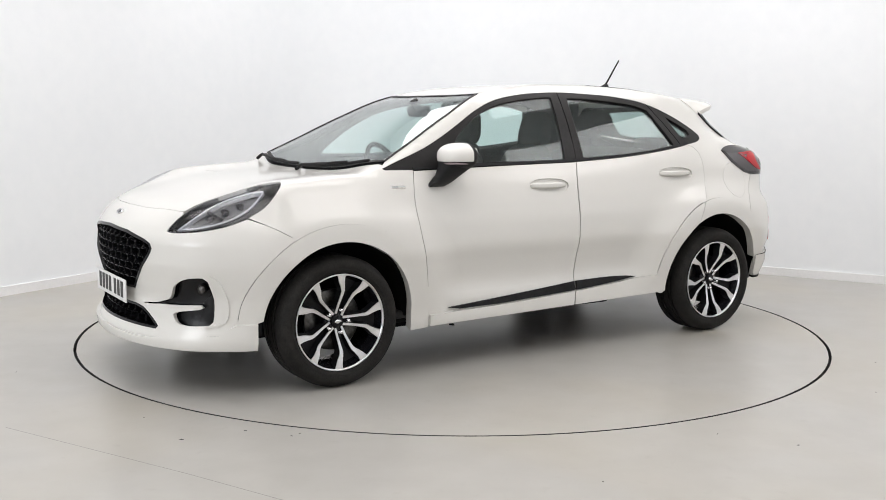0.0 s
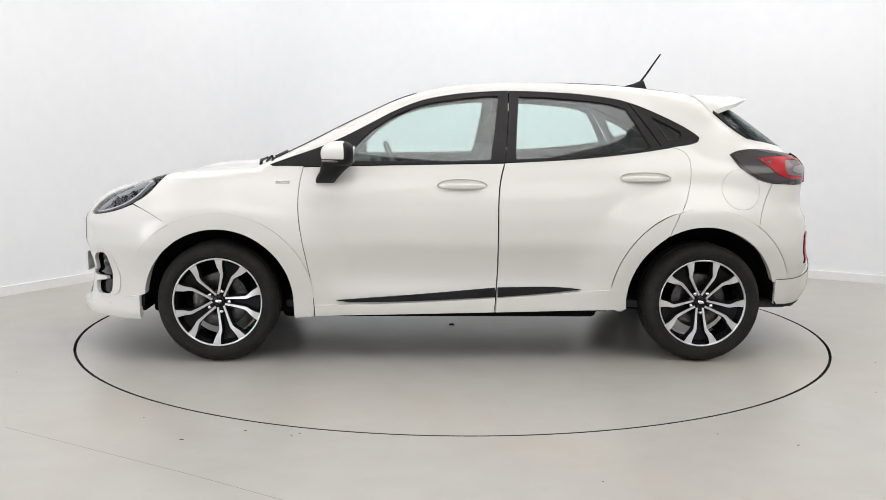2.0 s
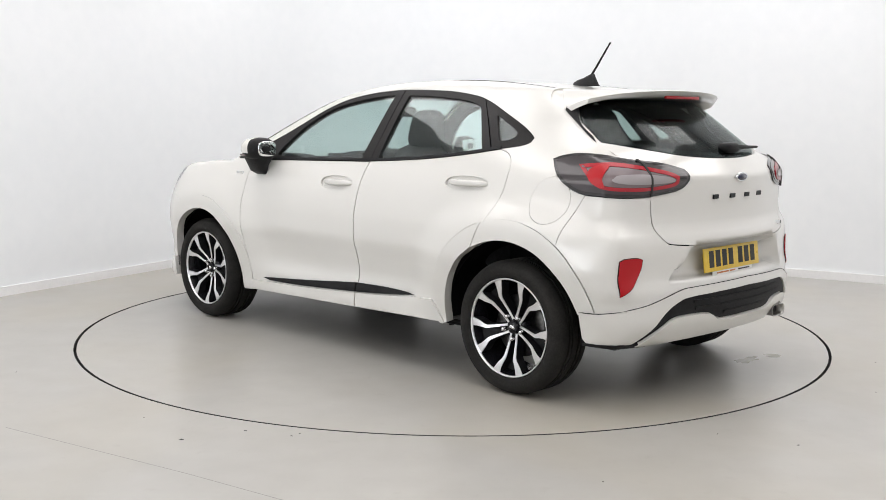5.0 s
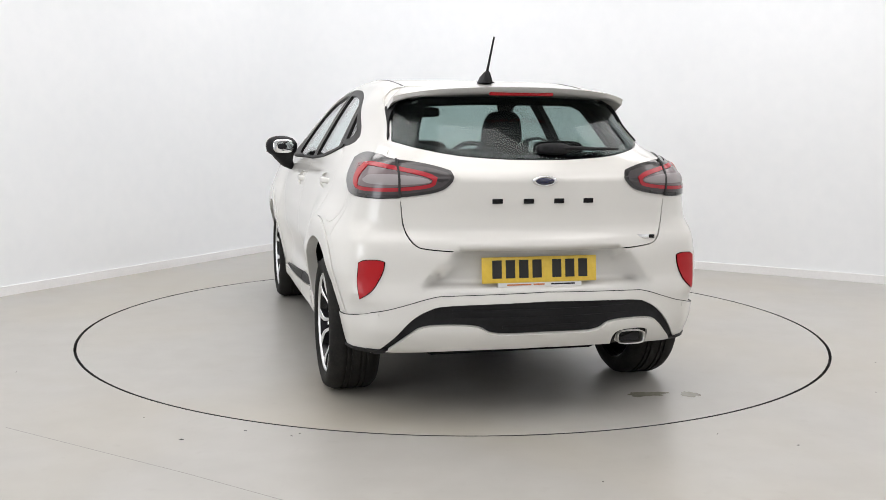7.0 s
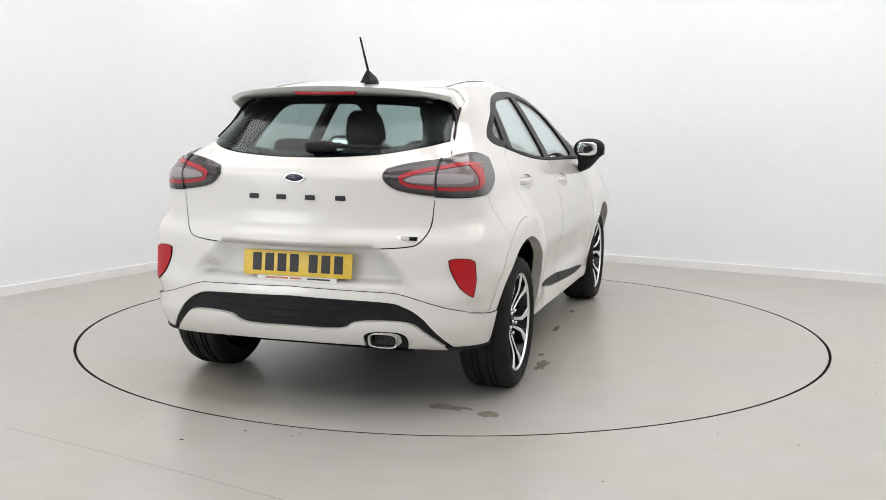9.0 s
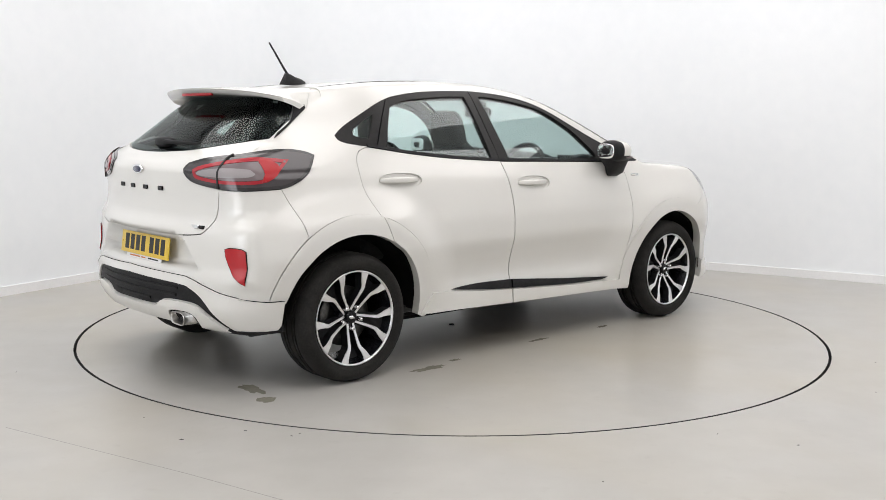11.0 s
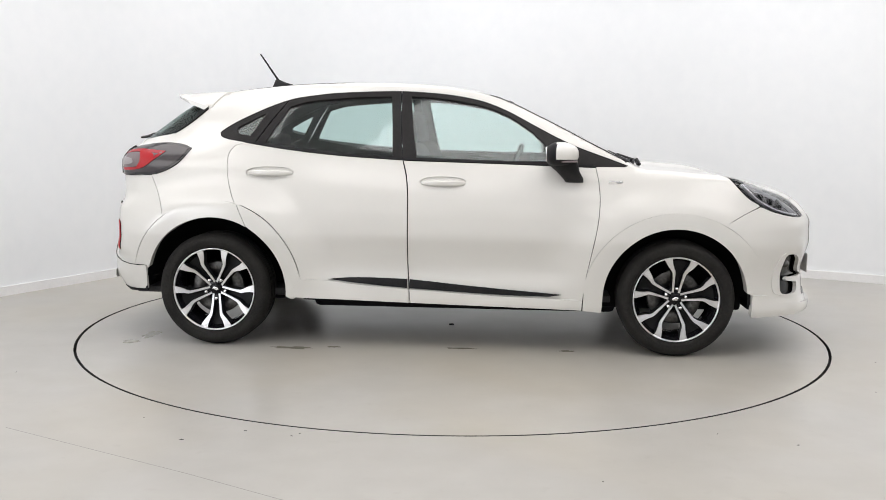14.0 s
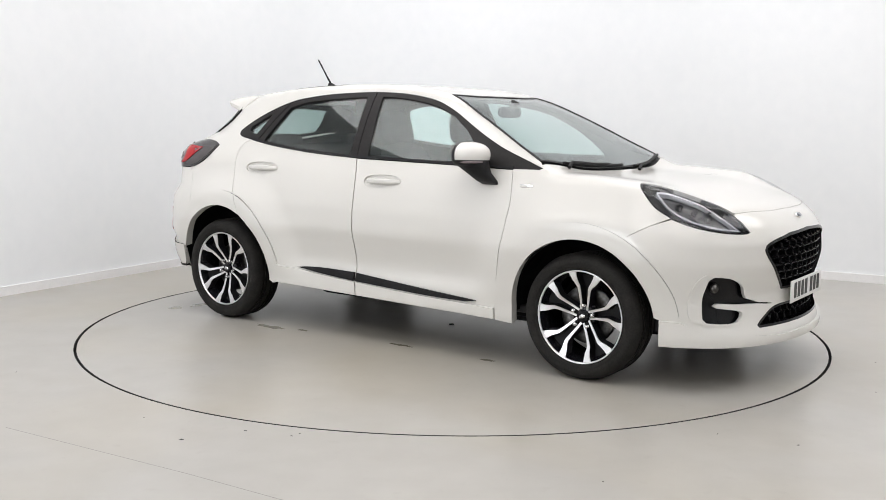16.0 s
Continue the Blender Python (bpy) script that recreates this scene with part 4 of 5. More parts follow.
def blob(name, c, h, e1, e2, mats, parent, label="", n=24, split=None, bend=None):
    """A rounded box: half sizes h, squareness by the exponents (1 round, under 1 squarer)."""
    verts, faces = [], []
    pw = lambda v, e: math.copysign(abs(v) ** e, v)
    for i in range(n + 1):
        b = -math.pi / 2 + math.pi * i / n
        for j in range(2 * n):
            a = math.pi * j / n
            v = Vector((h[0] * pw(math.cos(b), e1) * pw(math.cos(a), e2), h[1] * pw(math.cos(b), e1) * pw(math.sin(a), e2), h[2] * pw(math.sin(b), e1)))
            verts.append(Vector(c) + (bend(v) if bend else v))
    for i in range(n):
        for j in range(2 * n):
            k = (j + 1) % (2 * n)
            faces.append((i * 2 * n + j, i * 2 * n + k, (i + 1) * 2 * n + k, (i + 1) * 2 * n + j))
    idx = None
    if split:
        idx = [split(sum((verts[q] for q in f), Vector()) / 4) for f in faces]
    return attach(name, mesh_of(name, verts, faces, mats, idx), parent, label)


def on_tail(y, z):
    return Vector(BK((y, z), (y, z + .001))[0])


def build_headlights(car):
    o = np.vstack([XYZ(*LAMP_TOP)[:-1], XYZ(*LAMP_BACK)[:-1], XYZ(*LAMP_LOW)[:-1]])
    ring = np.vstack([XYZ((1.985, .565, .778), (1.90, .59, .842), (1.80, .61, .907), (1.69, .672, .953), (1.632, .728, .966))[:-1],
                      XYZ((1.632, .728, .966), (1.655, .765, .940), (1.715, .770, .878), (1.80, .738, .826), (1.90, .665, .793), (1.985, .565, .778))[:-1]])
    for s in (1, -1):
        back = panel("headlight", o, "nose", HOUSING, car, "dark headlamp with a bright daytime light line", side=s, offset=-.05, depth=.01, gap=-.004)
        panel("lamp_bezel", o, "nose", GLOSSY, back, "black lamp bezel", side=s, holes=[inset(o, "nose", .009)], offset=-.003, depth=.05, gap=.001)
        panel("reflector", inset(ring, "nose", .012), "nose", REFLECTOR, back, "silver grey reflector", side=s, offset=-.034, depth=.01, gap=0)
        panel("daytime_light", ring, "nose", DRL, back, "white daytime light line", side=s, holes=[inset(ring, "nose", .0075)], offset=-.012, depth=.02, gap=0)
        split = np.vstack([XYZ((1.86, .60, .885), (1.80, .70, .835))[:], XYZ((1.815, .70, .828), (1.875, .60, .878))[:]])
        panel("divider", split, "nose", GLOSSY, back, "black lamp divider", side=s, offset=-.014, depth=.02, gap=0)
        for q in ((1.74, .705, .905), (1.80, .675, .877), (1.855, .635, .848)):
            c = point_of(chart_of(np.array([q]), "nose"), "nose")
            c = Vector((c - grade(c) * .034)[0])
            blob("projector", (c.x, s * c.y, c.z), (.016, .024, .019), .6, .6, GLOSSY, back, "small dark projector lamp", 10)
        ln = panel("lamp_lens", o, "nose", LENS, back, "clear lamp lens", side=s, mats=[LENS], offset=.001, depth=.003, gap=.002)
        ln.visible_shadow = False


def build_mirrors(doors_f):
    for s, door in zip((1, -1), doors_f):
        def bend(v, s=s):
            x = v.x
            if x < 0:
                x *= .72
            return Vector((x - .045 * v.y * s, v.y, v.z + .08 * v.y * s * .2))
        c = (.640, s * .874, 1.106)
        cap = blob("wing_mirror", c, (.104, .103, .068), .85, .80, [PAINT, BLACK], door, "white capped wing mirror with a black base", 20,
                   split=lambda p: 0 if p.z > 1.080 and p.x > .622 else 1, bend=bend)
        blob("indicator", (.678, s * .90, 1.072), (.060, .070, .008), .6, .7, SMOKE_CLEAR, cap, "clear indicator strip", 10)
        bm = bmesh.new()
        rows = []
        for x, y, z, hx, hy in ((.650, .872, 1.085, .086, .086), (.662, .866, 1.052, .080, .074), (.690, .850, 1.012, .062, .054), (.718, .825, .975, .056, .042), (.728, .795, .952, .048, .02)):
            rows.append([bm.verts.new((x + hx * math.copysign(abs(math.cos(a)) ** .7, math.cos(a)), s * (y + hy * math.copysign(abs(math.sin(a)) ** .7, math.sin(a))), z)) for a in (2 * math.pi * k / 16 for k in range(16))])
        for a, b in zip(rows, rows[1:]):
            for k in range(16):
                bm.faces.new((a[k], a[(k + 1) % 16], b[(k + 1) % 16], b[k]))
        bm.faces.new(rows[0]), bm.faces.new(rows[-1])
        bmesh.ops.recalc_face_normals(bm, faces=bm.faces[:])
        part("mirror_foot", bm, BLACK, cap, "black plastic mirror foot")
        blob("mirror_glass", (.572, s * .868, 1.108), (.005, .066, .044), .6, .6, MIRROR, cap, "mirror glass", 12, bend=lambda v, s=s: Vector((v.x - .045 * v.y * s, v.y, v.z)))


def build_handles(doors_f, doors_r):
    for doors, x, z, r in ((doors_f, .004, .937, .130), (doors_r, -.972, .981, .137)):
        for s, d in zip((1, -1), doors):
            h = panel("handle_cup", oval(x, z, r, .034), "side", PAINT, d, "white handle recess", side=s, offset=-.011, depth=.004, gap=-.012)
            y = float(from_chart(np.array([(x, z)]), "side")[0, 1])
            blob("door_handle", (x, s * (y + .002), z + .002), (r * .97, .020, .0155), .55, .8, PAINT, d, "white grab handle", 16, bend=lambda v, s=s, r=r: Vector((v.x, v.y - s * .020 * (v.x / r) ** 2, v.z)))


def build_spoiler(gate):
    verts, faces = [], []
    nu, nv = 40, 10
    for i in range(nu + 1):
        u = -1 + 2 * i / nu
        y = .568 * u
        xf = -1.28 - .10 * max(0, abs(u) - .8) / .2
        a = TP((xf, y), (xf - .001, y))[0]
        tip = np.array([-1.70 + .13 * u * u + .05 * u**6, y * (.985), 1.426 - .028 * u * u - .016 * abs(u) ** 7])
        for j in range(nv + 1):
            t = j / nv
            p = a + (tip - a) * t
            p[2] += (.030 * t * (1 - t)) + .008 * t * t
            verts.append(tuple(p))
    n1 = len(verts)
    for i in range(nu + 1):
        for j in range(nv + 1):
            x, y, z = verts[i * (nv + 1) + j]
            t = j / nv
            verts.append((x + (.012 if j == nv else 0), y, z - .018 - .045 * (1 - t) ** .5 * (1 - .75 * abs(-1 + 2 * i / nu) ** 6)))
    w = nv + 1
    for i in range(nu):
        for j in range(nv):
            f = (i * w + j, i * w + j + 1, (i + 1) * w + j + 1, (i + 1) * w + j)
            faces += [f, tuple(q + n1 for q in f[::-1])]
        faces.append((i * w + nv, i * w + nv + n1, (i + 1) * w + nv + n1, (i + 1) * w + nv))
        faces.append(((i + 1) * w, (i + 1) * w + n1, i * w + n1, i * w))
    for i in (0, nu):
        for j in range(nv):
            f = (i * w + j, i * w + j + n1, i * w + j + 1 + n1, i * w + j + 1)
            faces.append(f if i == 0 else f[::-1])
    bm = bmesh.new()
    vs = [bm.verts.new(v) for v in verts]
    for f in faces:
        bm.faces.new([vs[q] for q in f])
    bmesh.ops.recalc_face_normals(bm, faces=bm.faces[:])
    sp = part("roof_spoiler", bm, PAINT, gate, "white roof spoiler")
    bm = bmesh.new()
    box(bm, -1.672, -1.655, -.15, .15, 1.396, 1.412, .004)
    part("brake_light", bm, RED, sp, "red high brake light strip")
    return sp


def build_plates(fb, rb):
    def plate(name, mat, parent, m, label, strip):
        bm = bmesh.new()
        box(bm, -.26, .26, -.0555, .0555, 0, .006, .002)
        p = part(name, bm, mat, parent, label, m=m)
        xs = [-.193, -.133, -.073, -.013, .077, .137, .197]
        for x in xs:
            bm = bmesh.new()
            box(bm, x - .021, x + .021, -.036, .042, .0062, .0072)
            part("print_bar", bm, INK, p, smooth=False)
        if strip:
            for x in (-.243, .243):
                bm = bmesh.new()
                tube(bm, [(x, 0, .006), (x, 0, .0085)], .005, 10)
                part("plate_screw", bm, YELLOW, p)
            bm = bmesh.new()
            box(bm, -.19, .19, -.074, -.0565, .001, .005)
            part("dealer_strip", bm, PLATE_WHITE, p, "white strip with small print", smooth=False)
            for a, b, mt in ((-.15, -.04, ORANGE), (-.03, .02, ORANGE), (.05, .16, INK)):
                bm = bmesh.new()
                box(bm, a, b, -.068, -.0615, .0052, .006)
                part("print_bar", bm, mt, p, smooth=False)
    plate("number_plate", YELLOW, rb, Matrix.Translation((-1.967, .005, .652)) @ pose(0, 0, 0, 90, 0, -90) @ pose(0, 0, 0, -7, 0, 0), "yellow rear number plate", True)
    plate("number_plate", PLATE_WHITE, fb, Matrix.Translation((2.142, .008, .457)) @ pose(0, 0, 0, 90, 0, 90), "white front number plate", False)


def build_details(car, doors_f, doors_r, fb, rb, gate):
    build_headlights(car)
    build_mirrors(doors_f)
    build_handles(doors_f, doors_r)
    build_spoiler(gate)
    build_plates(fb, rb)
    # black strips low on the doors, cut at the door gap
    sf = np.vstack([SD((.668, .331), (.304, .358), (-.176, .397))[:-1], SD((-.176, .397), (-.178, .350))[:-1], SD((-.178, .350), (.304, .325), (.60, .319))[:-1], SD((.60, .319), (.668, .331))[:-1]])
    sr = np.vstack([SD((-.190, .398), (-.421, .402), (-.56, .398), (-.640, .390))[:-1], SD((-.640, .390), (-.481, .372), (-.19, .350))[:-1], SD((-.19, .350), (-.190, .398))[:-1]])
    pair("door_strip", sf, "side", BLACK, doors_f, "black plastic lower door strip", offset=.014, depth=.016, gap=0)
    pair("door_strip", sr, "side", BLACK, doors_r, "black plastic lower door strip", offset=.014, depth=.016, gap=0)
    # sill ledge under the strips
    lf = np.vstack([SD((.782, .305), (.304, .318), (-.178, .345))[:-1], SD((-.178, .345), (-.172, .268))[:-1], SD((-.172, .268), (.3, .258), (.782, .248))[:-1], SD((.782, .248), (.782, .305))[:-1]])
    lr = np.vstack([SD((-.185, .345), (-.481, .366), (-.64, .382), (-.80, .395))[:-1], SD((-.80, .395), (-.86, .30), (-.865, .285))[:-1], SD((-.865, .285), (-.5, .275), (-.18, .268))[:-1], SD((-.18, .268), (-.185, .345))[:-1]])
    pair("sill_ledge", lf, "side", PAINT, doors_f, offset=.013, depth=.02, gap=.001)
    pair("sill_ledge", lr, "side", PAINT, doors_r, offset=.013, depth=.02, gap=.001)
    # bonnet and tail emblems, lettering blocks, small badges
    for c, m, par in ((Vector(FR((0, .818), (0, .819))[0]) + Vector((.001, 0, .001)), pose(0, 0, 0, 0, 48, 0), fb), (on_tail(0, 1.033) + Vector((-.003, 0, 0)), pose(0, 0, 0, 0, -94, 0), gate)):
        big = 1.05 if c.x < 0 else .75
        v, f = lathe([(0, .006), (.040, .006), (.046, .007), (.050, .005), (.052, 0)], 40)
        em = attach("emblem", mesh_of("emblem", [m @ Vector((z * .42 * big, x * big, y)) + c for x, y, z in v], f, [CHROME]), par, "small oval chrome rimmed emblem")
        v, f = lathe([(0, .0075), (.039, .007), (.040, .004)], 40)
        attach("emblem_field", mesh_of("emblem_field", [m @ Vector((z * .38 * big, x * big, y)) + c for x, y, z in v], f, BLUE), em, "dark blue field")
    for y in (.203, .068, -.068, -.205):
        c = on_tail(y, .948)
        bm = bmesh.new()
        box(bm, c.x - .006, c.x + .004, c.y - .0225, c.y + .0225, c.z - .0105, c.z + .0105, .002, 1)
        part("badge_block", bm, GLOSSY, gate, "plain black badge block")
    c = on_tail(-.485, .782)
    bm = bmesh.new()
    box(bm, c.x - .004, c.x + .02, c.y - .025, c.y + .045, c.z - .010, c.z + .010, .002, m=None)
    part("small_badge", bm, CHROME, gate, "small silver badge")
    bm = bmesh.new()
    box(bm, c.x + .004, c.x + .03, c.y - .055, c.y - .015, c.z - .008, c.z + .008, .002)
    part("small_badge", bm, GLOSSY, gate, "small black badge")
    for s in (1, -1):
        y = float(from_chart(np.array([(.95, .953)]), "side")[0, 1])
        bm = bmesh.new()
        box(bm, .913, .988, s * y - .003, s * y + .003, .945, .962, .002)
        bm2 = part("wing_badge", bm, CHROME, car, "small silver wing badge")
        bm = bmesh.new()
        box(bm, .917, .955, s * (y + .001) - .003, s * (y + .001) + .003, .949, .957)
        part("wing_badge_field", bm, PAINT, bm2)
    # lower tail
    skirt = whole(BK((0, .563), (.389, .552), (.487, .542), (.637, .497), (.74, .470))[:-1], SD((-1.87, .462), (-1.78, .452), (-1.69, .45))[:-1], SD((-1.69, .45), (-1.695, .31))[:-1],
                  SD((-1.695, .31), (-1.80, .300))[:-1], BK((.735, .30), (.69, .31), (.565, .447), (.486, .496), (.43, .510), (.291, .518), (0, .526)))
    sk = panel("bumper_skirt", skirt, "tail", PAINT, rb, offset=.014, depth=.02, gap=.0)
    top = [(0, .563), (.389, .552), (.487, .542), (.637, .497), (.74, .470)]
    seam = whole(BK(*[(y, z + .0015) for y, z in top])[:-1], SD((-1.86, .4665), (-1.78, .4555), (-1.69, .4535))[:-1], SD((-1.69, .4505), (-1.78, .4525), (-1.86, .4635))[:-1], BK(*[(y, z - .0015) for y, z in top[::-1]]))
    panel("skirt_seam", seam, "tail", BLACK, rb, "dark seam above the bumper skirt", offset=.0145, depth=.004, gap=0)
    dif = whole(BK((0, .526), (.291, .518), (.43, .510), (.486, .496), (.565, .447), (.69, .31), (.735, .297))[:-1], BK((.735, .297), (.675, .292))[:-1], BK((.675, .292), (.575, .388), (.512, .424), (.388, .432), (.291, .424), (.218, .396), (0, .395)))
    panel("diffuser", dif, "tail", BLACK, rb, "black plastic diffuser", offset=.006, depth=.02, gap=.001)
    for z in (.488, .455, .42):
        w = .40 - (.49 - z) * .3 if z > .43 else .19
        panel("diffuser_rib", whole(BK((0, z + .006), (w, z + .006))[:-1], BK((w, z + .006), (w, z - .006))[:-1], BK((w, z - .006), (0, z - .006))), "tail", BLACK, rb, offset=.012, depth=.01, gap=0)
    a = np.linspace(0, 2 * math.pi, 40, endpoint=False)
    mouth = ends(np.stack([-.412 + .092 * np.sign(np.cos(a)) * np.abs(np.cos(a)) ** .6, .346 + .043 * np.sign(np.sin(a)) * np.abs(np.sin(a)) ** .6], -1), -1)
    skid = whole(BK((0, .392), (.219, .393), (.292, .421), (.388, .429), (.512, .420), (.575, .384), (.66, .312))[:-1], BK((.66, .312), (.62, .310))[:-1], BK((.62, .310), (.3, .326), (0, .331)))
    panel("skid_plate", skid, "tail", PAINT, rb, offset=.020, depth=.035, gap=.001, holes=[mouth])
    panel("exhaust_recess", mouth, "tail", GLOSSY, rb, "black exhaust recess", offset=.0075, depth=.004, gap=-.01)
    v, f = [], []
    for k, (dx, g) in enumerate(((0, 1.0), (-.006, 1.03), (-.008, .96), (0, .86), (.05, .84))):
        v += [(-2.012 + dx, -.412 + .066 * g * math.copysign(abs(math.cos(t)) ** .55, math.cos(t)), .345 + .030 * g * math.copysign(abs(math.sin(t)) ** .55, math.sin(t))) for t in a]
    f = [(k * 40 + i, k * 40 + (i + 1) % 40, (k + 1) * 40 + (i + 1) % 40, (k + 1) * 40 + i) for k in range(4) for i in range(40)]
    v += [(x + .09, y, z) for x, y, z in v[:40]]
    f += [(i, (i + 1) % 40, 200 + (i + 1) % 40, 200 + i) for i in range(40)]
    ex = attach("exhaust_tip", mesh_of("exhaust_tip", v, f, BRUSHED), rb, "chrome oval exhaust tip")
    bm = bmesh.new()
    box(bm, -1.98, -1.975, -.472, -.352, .322, .368)
    part("exhaust_bore", bm, PITCH, ex, "dark exhaust bore")
    fog = np.vstack([BK((.772, .684), (.755, .694), (.70, .697), (.672, .690))[:-1], BK((.672, .690), (.677, .655), (.692, .618))[:-1], BK((.692, .618), (.722, .570), (.770, .532))[:-1], BK((.770, .532), (.777, .60), (.772, .684))[:-1]])
    pair("reflector_rim", fog, "tail", GLOSSY, rb, "dark reflector edge", offset=.003, depth=.012, gap=-.003)
    pair("reflector_lamp", fog, "tail", RED, rb, "red rear reflector", offset=.006, depth=.012, gap=0)
    for y, z in ((.70, .466), (-.70, .466)):
        c = on_tail(y, z)
        n = Vector(grade(np.array([tuple(c)]))[0])
        bm = bmesh.new()
        tube(bm, [c + n * .010, c + n * .0155], .010, 14)
        part("parking_sensor", bm, PAINT, rb, "small round parking sensor")
    edge = np.vstack([SD((-1.693, .312), (-1.80, .314), (-1.88, .320))[:-1], SD((-1.88, .320), (-1.88, .309))[:-1], SD((-1.88, .309), (-1.80, .302), (-1.693, .300))[:-1], SD((-1.693, .300), (-1.693, .312))[:-1]])
    pair("diffuser_edge", edge, "side", BLACK, rb, "black lower bumper edge", offset=.019, depth=.03, gap=0)
    # aerial
    bm = bmesh.new()
    rows = []
    for x, z, hy in ((-1.00, 1.488, .004), (-1.03, 1.502, .018), (-1.07, 1.512, .026), (-1.11, 1.530, .020), (-1.132, 1.532, .013), (-1.15, 1.49, .020)):
        rows.append([bm.verts.new(p) for p in ((x, -hy - .012, 1.470), (x, -hy, z - .012), (x, -hy * .35, z), (x, hy * .35, z), (x, hy, z - .012), (x, hy + .012, 1.470))])
    for a_, b_ in zip(rows, rows[1:]):
        for k in range(5):
            bm.faces.new((a_[k], a_[k + 1], b_[k + 1], b_[k]))
    bm.faces.new(rows[0]), bm.faces.new(rows[-1])
    bmesh.ops.recalc_face_normals(bm, faces=bm.faces[:])
    fin = part("aerial", bm, BLACK, car, "black roof aerial")
    bm = bmesh.new()
    tube(bm, [(-1.115, 0, 1.525), (-1.145, 0, 1.566), (-1.19, 0, 1.632), (-1.230, 0, 1.690)], .0065, 10, .0045)
    part("aerial_rod", bm, BLACK, fin)
    # black strips along the roof joints
    for s in (1, -1):
        xs = np.linspace(-.55, -1.235, 20)
        st = np.vstack([from_chart(np.stack([xs, 0 * xs + .451], -1), "top"), from_chart(np.stack([xs[::-1], 0 * xs + .460], -1), "top")])
        panel("roof_strip", st, "top", BLACK, car, "black roof joint strip", side=s, offset=.001, depth=.01, gap=0)
    # scuttle and wipers
    scut = whole(TP((1.138, 0), (1.13, .2), (1.095, .45), (1.015, .715))[:-1], TP((1.015, .715), (.965, .69))[:-1], TP((.965, .69), (1.05, .45), (1.085, .2), (1.092, 0)))
    panel("scuttle", scut, "top", BLACK, car, "black scuttle panel", offset=-.010, depth=.03, gap=0)
    for y0, y1 in ((-.60, -.02), (.10, .64)):
        ys = np.linspace(y0, y1, 8)
        p = [Vector(TP((1.112 - .20 * y * y - .03 * (y - y0), y), (1.10 - .20 * y * y, y))[0]) + Vector((.010, 0, .012)) for y in ys]
        bm = bmesh.new()
        tube(bm, p, .008, 8)
        w = part("wiper", bm, BLACK, car, "black windscreen wiper")
        bm = bmesh.new()
        tube(bm, [p[0] + Vector((.045, -.02, -.022)), p[0] + Vector((.035, .03, .004)), p[3] + Vector((.018, 0, .010)), p[5] + Vector((.006, 0, .010))], .010, 8, .006)
        part("wiper_arm", bm, BLACK, w)
    # rear wiper
    blob("rear_wiper_motor", (-1.885, -.075, 1.165), (.035, .075, .026), .7, .7, BLACK, gate, "black rear wiper housing", 12)
    bm = bmesh.new()
    tube(bm, [(-1.905, -.05, 1.168), (-1.91, -.14, 1.170), (-1.895, -.26, 1.166), (-1.87, -.385, 1.165)], .012, 8, .006)
    part("rear_wiper", bm, BLACK, gate, "black rear wiper arm")
    # fog recess lamps and splitter blade
    for s in (1, -1):
        c = FR((.668, .508), (.668, .509))[0]
        blob("fog_lamp", (c[0] - .026, s * c[1], c[2]), (.020, .024, .024), 1, 1, STEEL, fb, "small round fog lamp", 10)


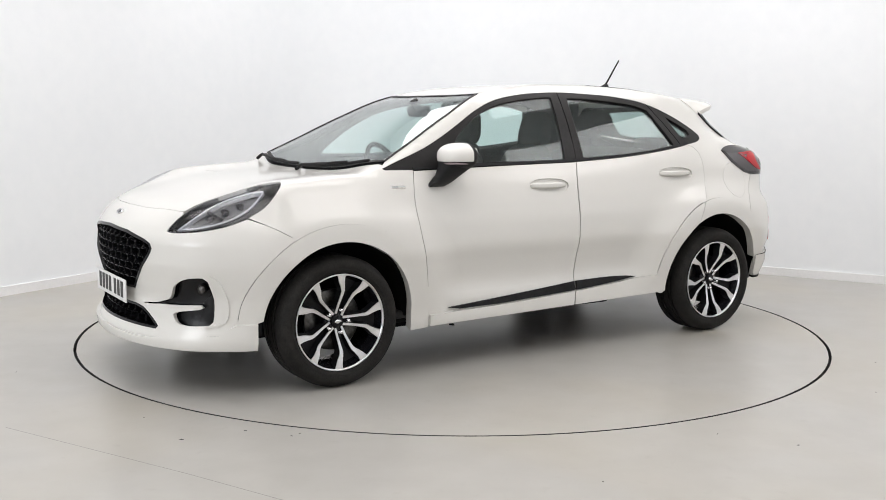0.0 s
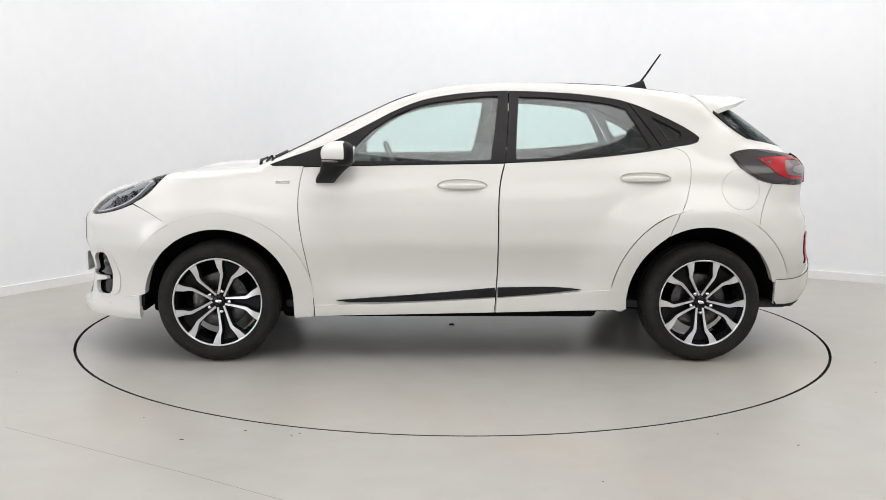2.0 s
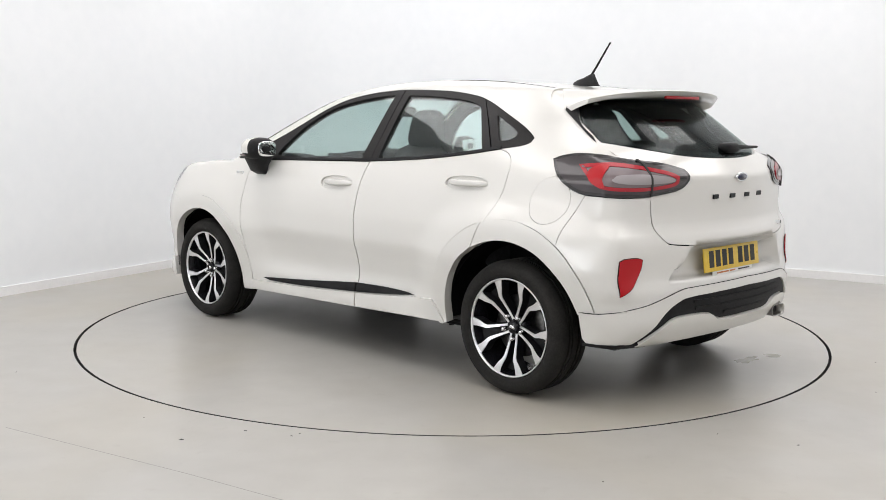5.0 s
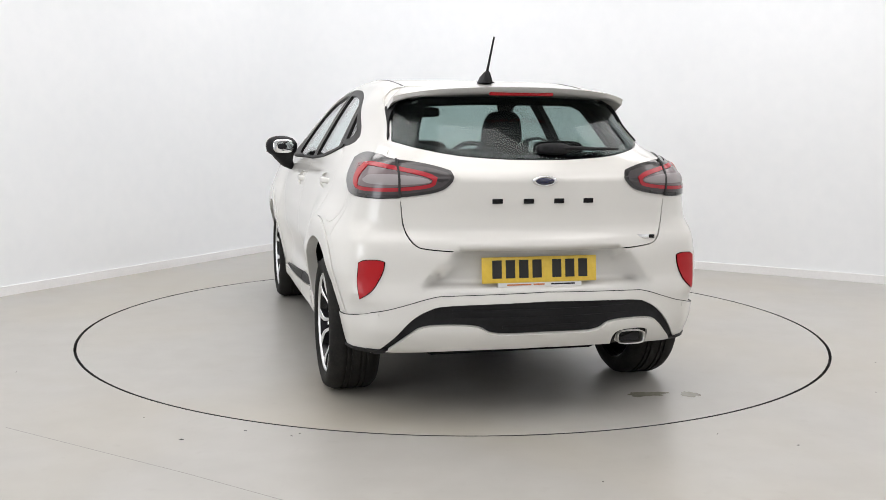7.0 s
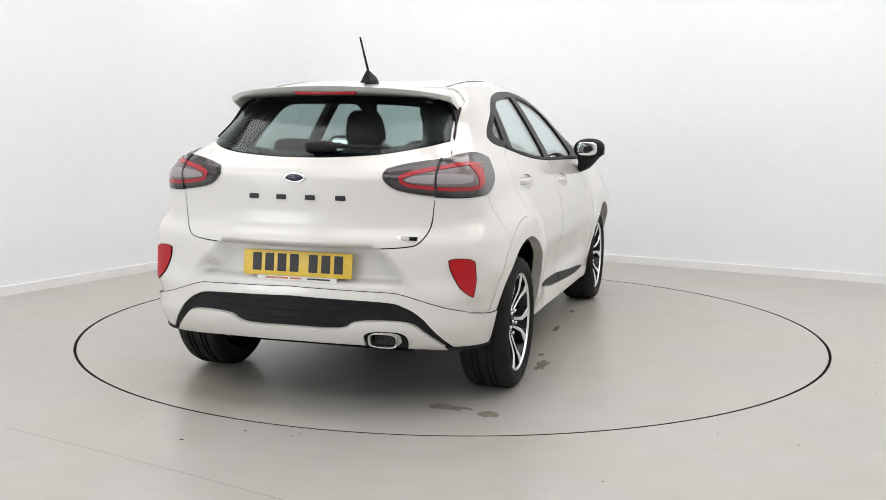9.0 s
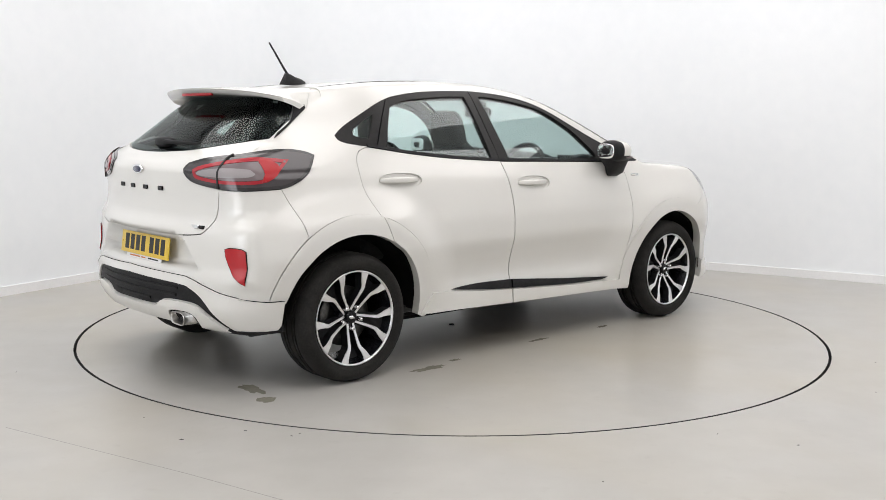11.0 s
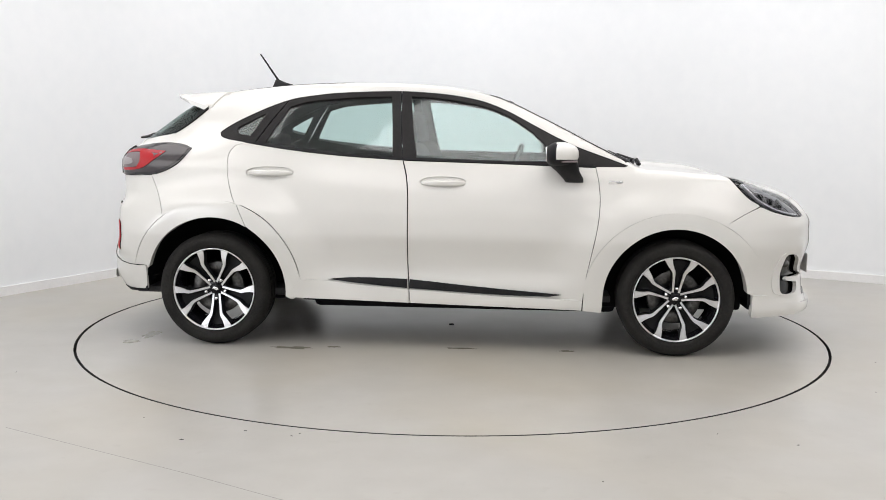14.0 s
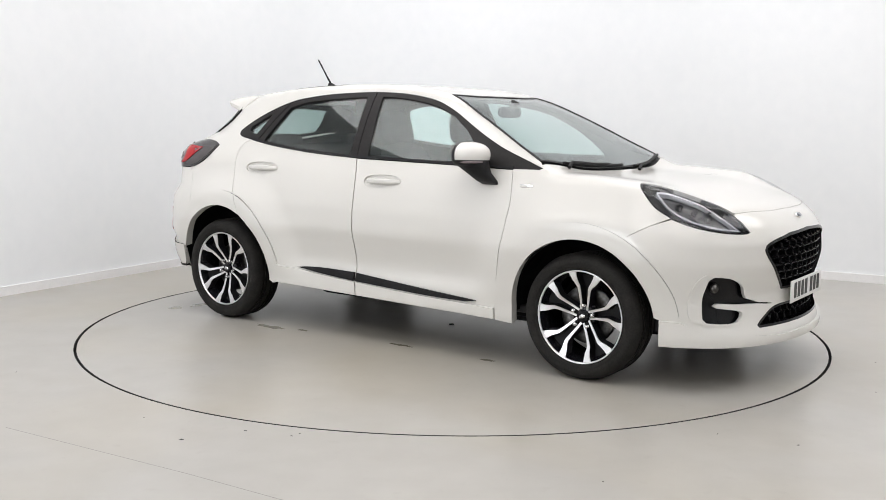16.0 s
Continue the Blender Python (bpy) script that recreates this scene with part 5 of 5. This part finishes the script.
def build_cabin(car):
    def seat(x, y, w, rear=False):
        b = blob("seat", (x + .22, y, .60), (.27, w, .10), .55, .55, FABRIC, car, "black fabric car seat", 14)
        lean = .20
        blob("backrest", (x - .05, y, .86), (.085, w, .29), .5, .5, FABRIC, b, "", 14, bend=lambda v: Vector((v.x - lean * v.z, v.y * (1 - .25 * max(0, v.z) / .29), v.z)))
        if not rear:
            blob("headrest", (x - .15, y, 1.235), (.05, .118, .105), .55, .55, FABRIC, b, "", 14, bend=lambda v: Vector((v.x - .15 * v.z, v.y * (1 - .15 * v.z / .1), v.z)))
            for d in (-.06, .06):
                bm = bmesh.new()
                tube(bm, [(x - .125, y + d, 1.08), (x - .135, y + d, 1.16)], .007, 8)
                part("headrest_post", bm, CHROME, b)
        return b
    seat(-.10, .355, .235)
    seat(-.10, -.355, .235)
    b = blob("rear_bench", (-.78, 0, .62), (.26, .62, .10), .5, .5, FABRIC, car, "black fabric rear bench", 14)
    blob("rear_backrest", (-1.10, 0, .88), (.09, .60, .24), .45, .45, FABRIC, b, "", 14, bend=lambda v: Vector((v.x - .3 * v.z, v.y, v.z)))
    for y in (.36, -.36):
        blob("rear_headrest", (-1.19, y, 1.13), (.045, .13, .055), .5, .5, FABRIC, b, "", 12)
    # dashboard, wheel, mirror
    d = blob("dashboard", (.78, 0, .86), (.30, .70, .155), .5, .35, TRIM, car, "dark plastic dashboard", 16)
    blob("instrument_hood", (.56, -.36, 1.01), (.10, .18, .045), .7, .7, TRIM, d, "", 12)
    blob("centre_screen", (.50, 0, 1.0), (.015, .14, .075), .35, .35, GLOSSY, d, "black touch screen", 10)
    bm = bmesh.new()
    m = Matrix.Translation((.36, -.36, .965)) @ pose(0, 0, 0, 0, -66, 0)
    pts = [m @ Vector((.185 * math.cos(t), .185 * math.sin(t), 0)) for t in np.linspace(0, 2 * math.pi, 37)]
    tube(bm, pts, .016, 8)
    tube(bm, [m @ Vector((0, -.18, 0)), m @ Vector((0, .18, 0))], .02, 8)
    tube(bm, [m @ Vector((0, 0, 0)), m @ Vector((-.175, 0, 0))], .02, 8)
    tube(bm, [m @ Vector((0, 0, .0)), m @ Vector((0, 0, -.25))], .045, 10)
    part("steering_wheel", bm, TRIM, d, "black steering wheel")
    blob("rear_view_mirror", (.34, 0, 1.335), (.018, .118, .034), .5, .5, GLOSSY, car, "black rear view mirror", 12)
    bm = bmesh.new()
    tube(bm, [(.345, 0, 1.34), (.38, 0, 1.395)], .016, 8, .03)
    part("mirror_stalk", bm, BLACK, car)
    bm = bmesh.new()
    box(bm, -1.84, -1.32, -.56, .56, 1.035, 1.055, .008)
    part("parcel_shelf", bm, TRIM, car, "black parcel shelf")
    bm = bmesh.new()
    box(bm, -1.80, .95, -.70, .70, .27, .31, .01)
    part("cabin_floor", bm, TRIM, car, "black carpeted cabin floor")
    for s in (1, -1):
        blob("sun_visor", (.20, s * .30, 1.42), (.07, .16, .012), .5, .5, HEADLINER, car, "grey sun visor", 10)


build_room()
turntable = build_turntable()
car = build_car()

OFFSET = Vector((-.010, .125, 0))
DELAY = {0.0: .0072, .5: -.0069, 1.0: .0158, 1.5: -.003, 2.0: .0009, 2.5: -.0039, 3.0: .0048, 3.5: -.0092, 6.0: -.0026, 6.5: -.0163, 7.0: .0135, 7.5: -.001, 8.0: .0126, 8.5: -.0082,
         9.0: .0093, 9.5: -.0112, 12.0: .0008, 12.5: -.0141, 13.0: -.0045, 13.5: -.0041, 14.0: .0135, 14.5: -.0128, 15.0: .0139, 15.5: -.0034, 16.0: .0108}


def motions():
    turns = [(i / 2, pose(0, 0, 0, 0, 0, 213.807 - 15.5539 * (i / 2 + DELAY.get(i / 2, 0)))) for i in range(33)]
    walk(turntable, turns)
    walk(car, [(t, m @ Matrix.Translation(OFFSET)) for t, m in turns])


motions()
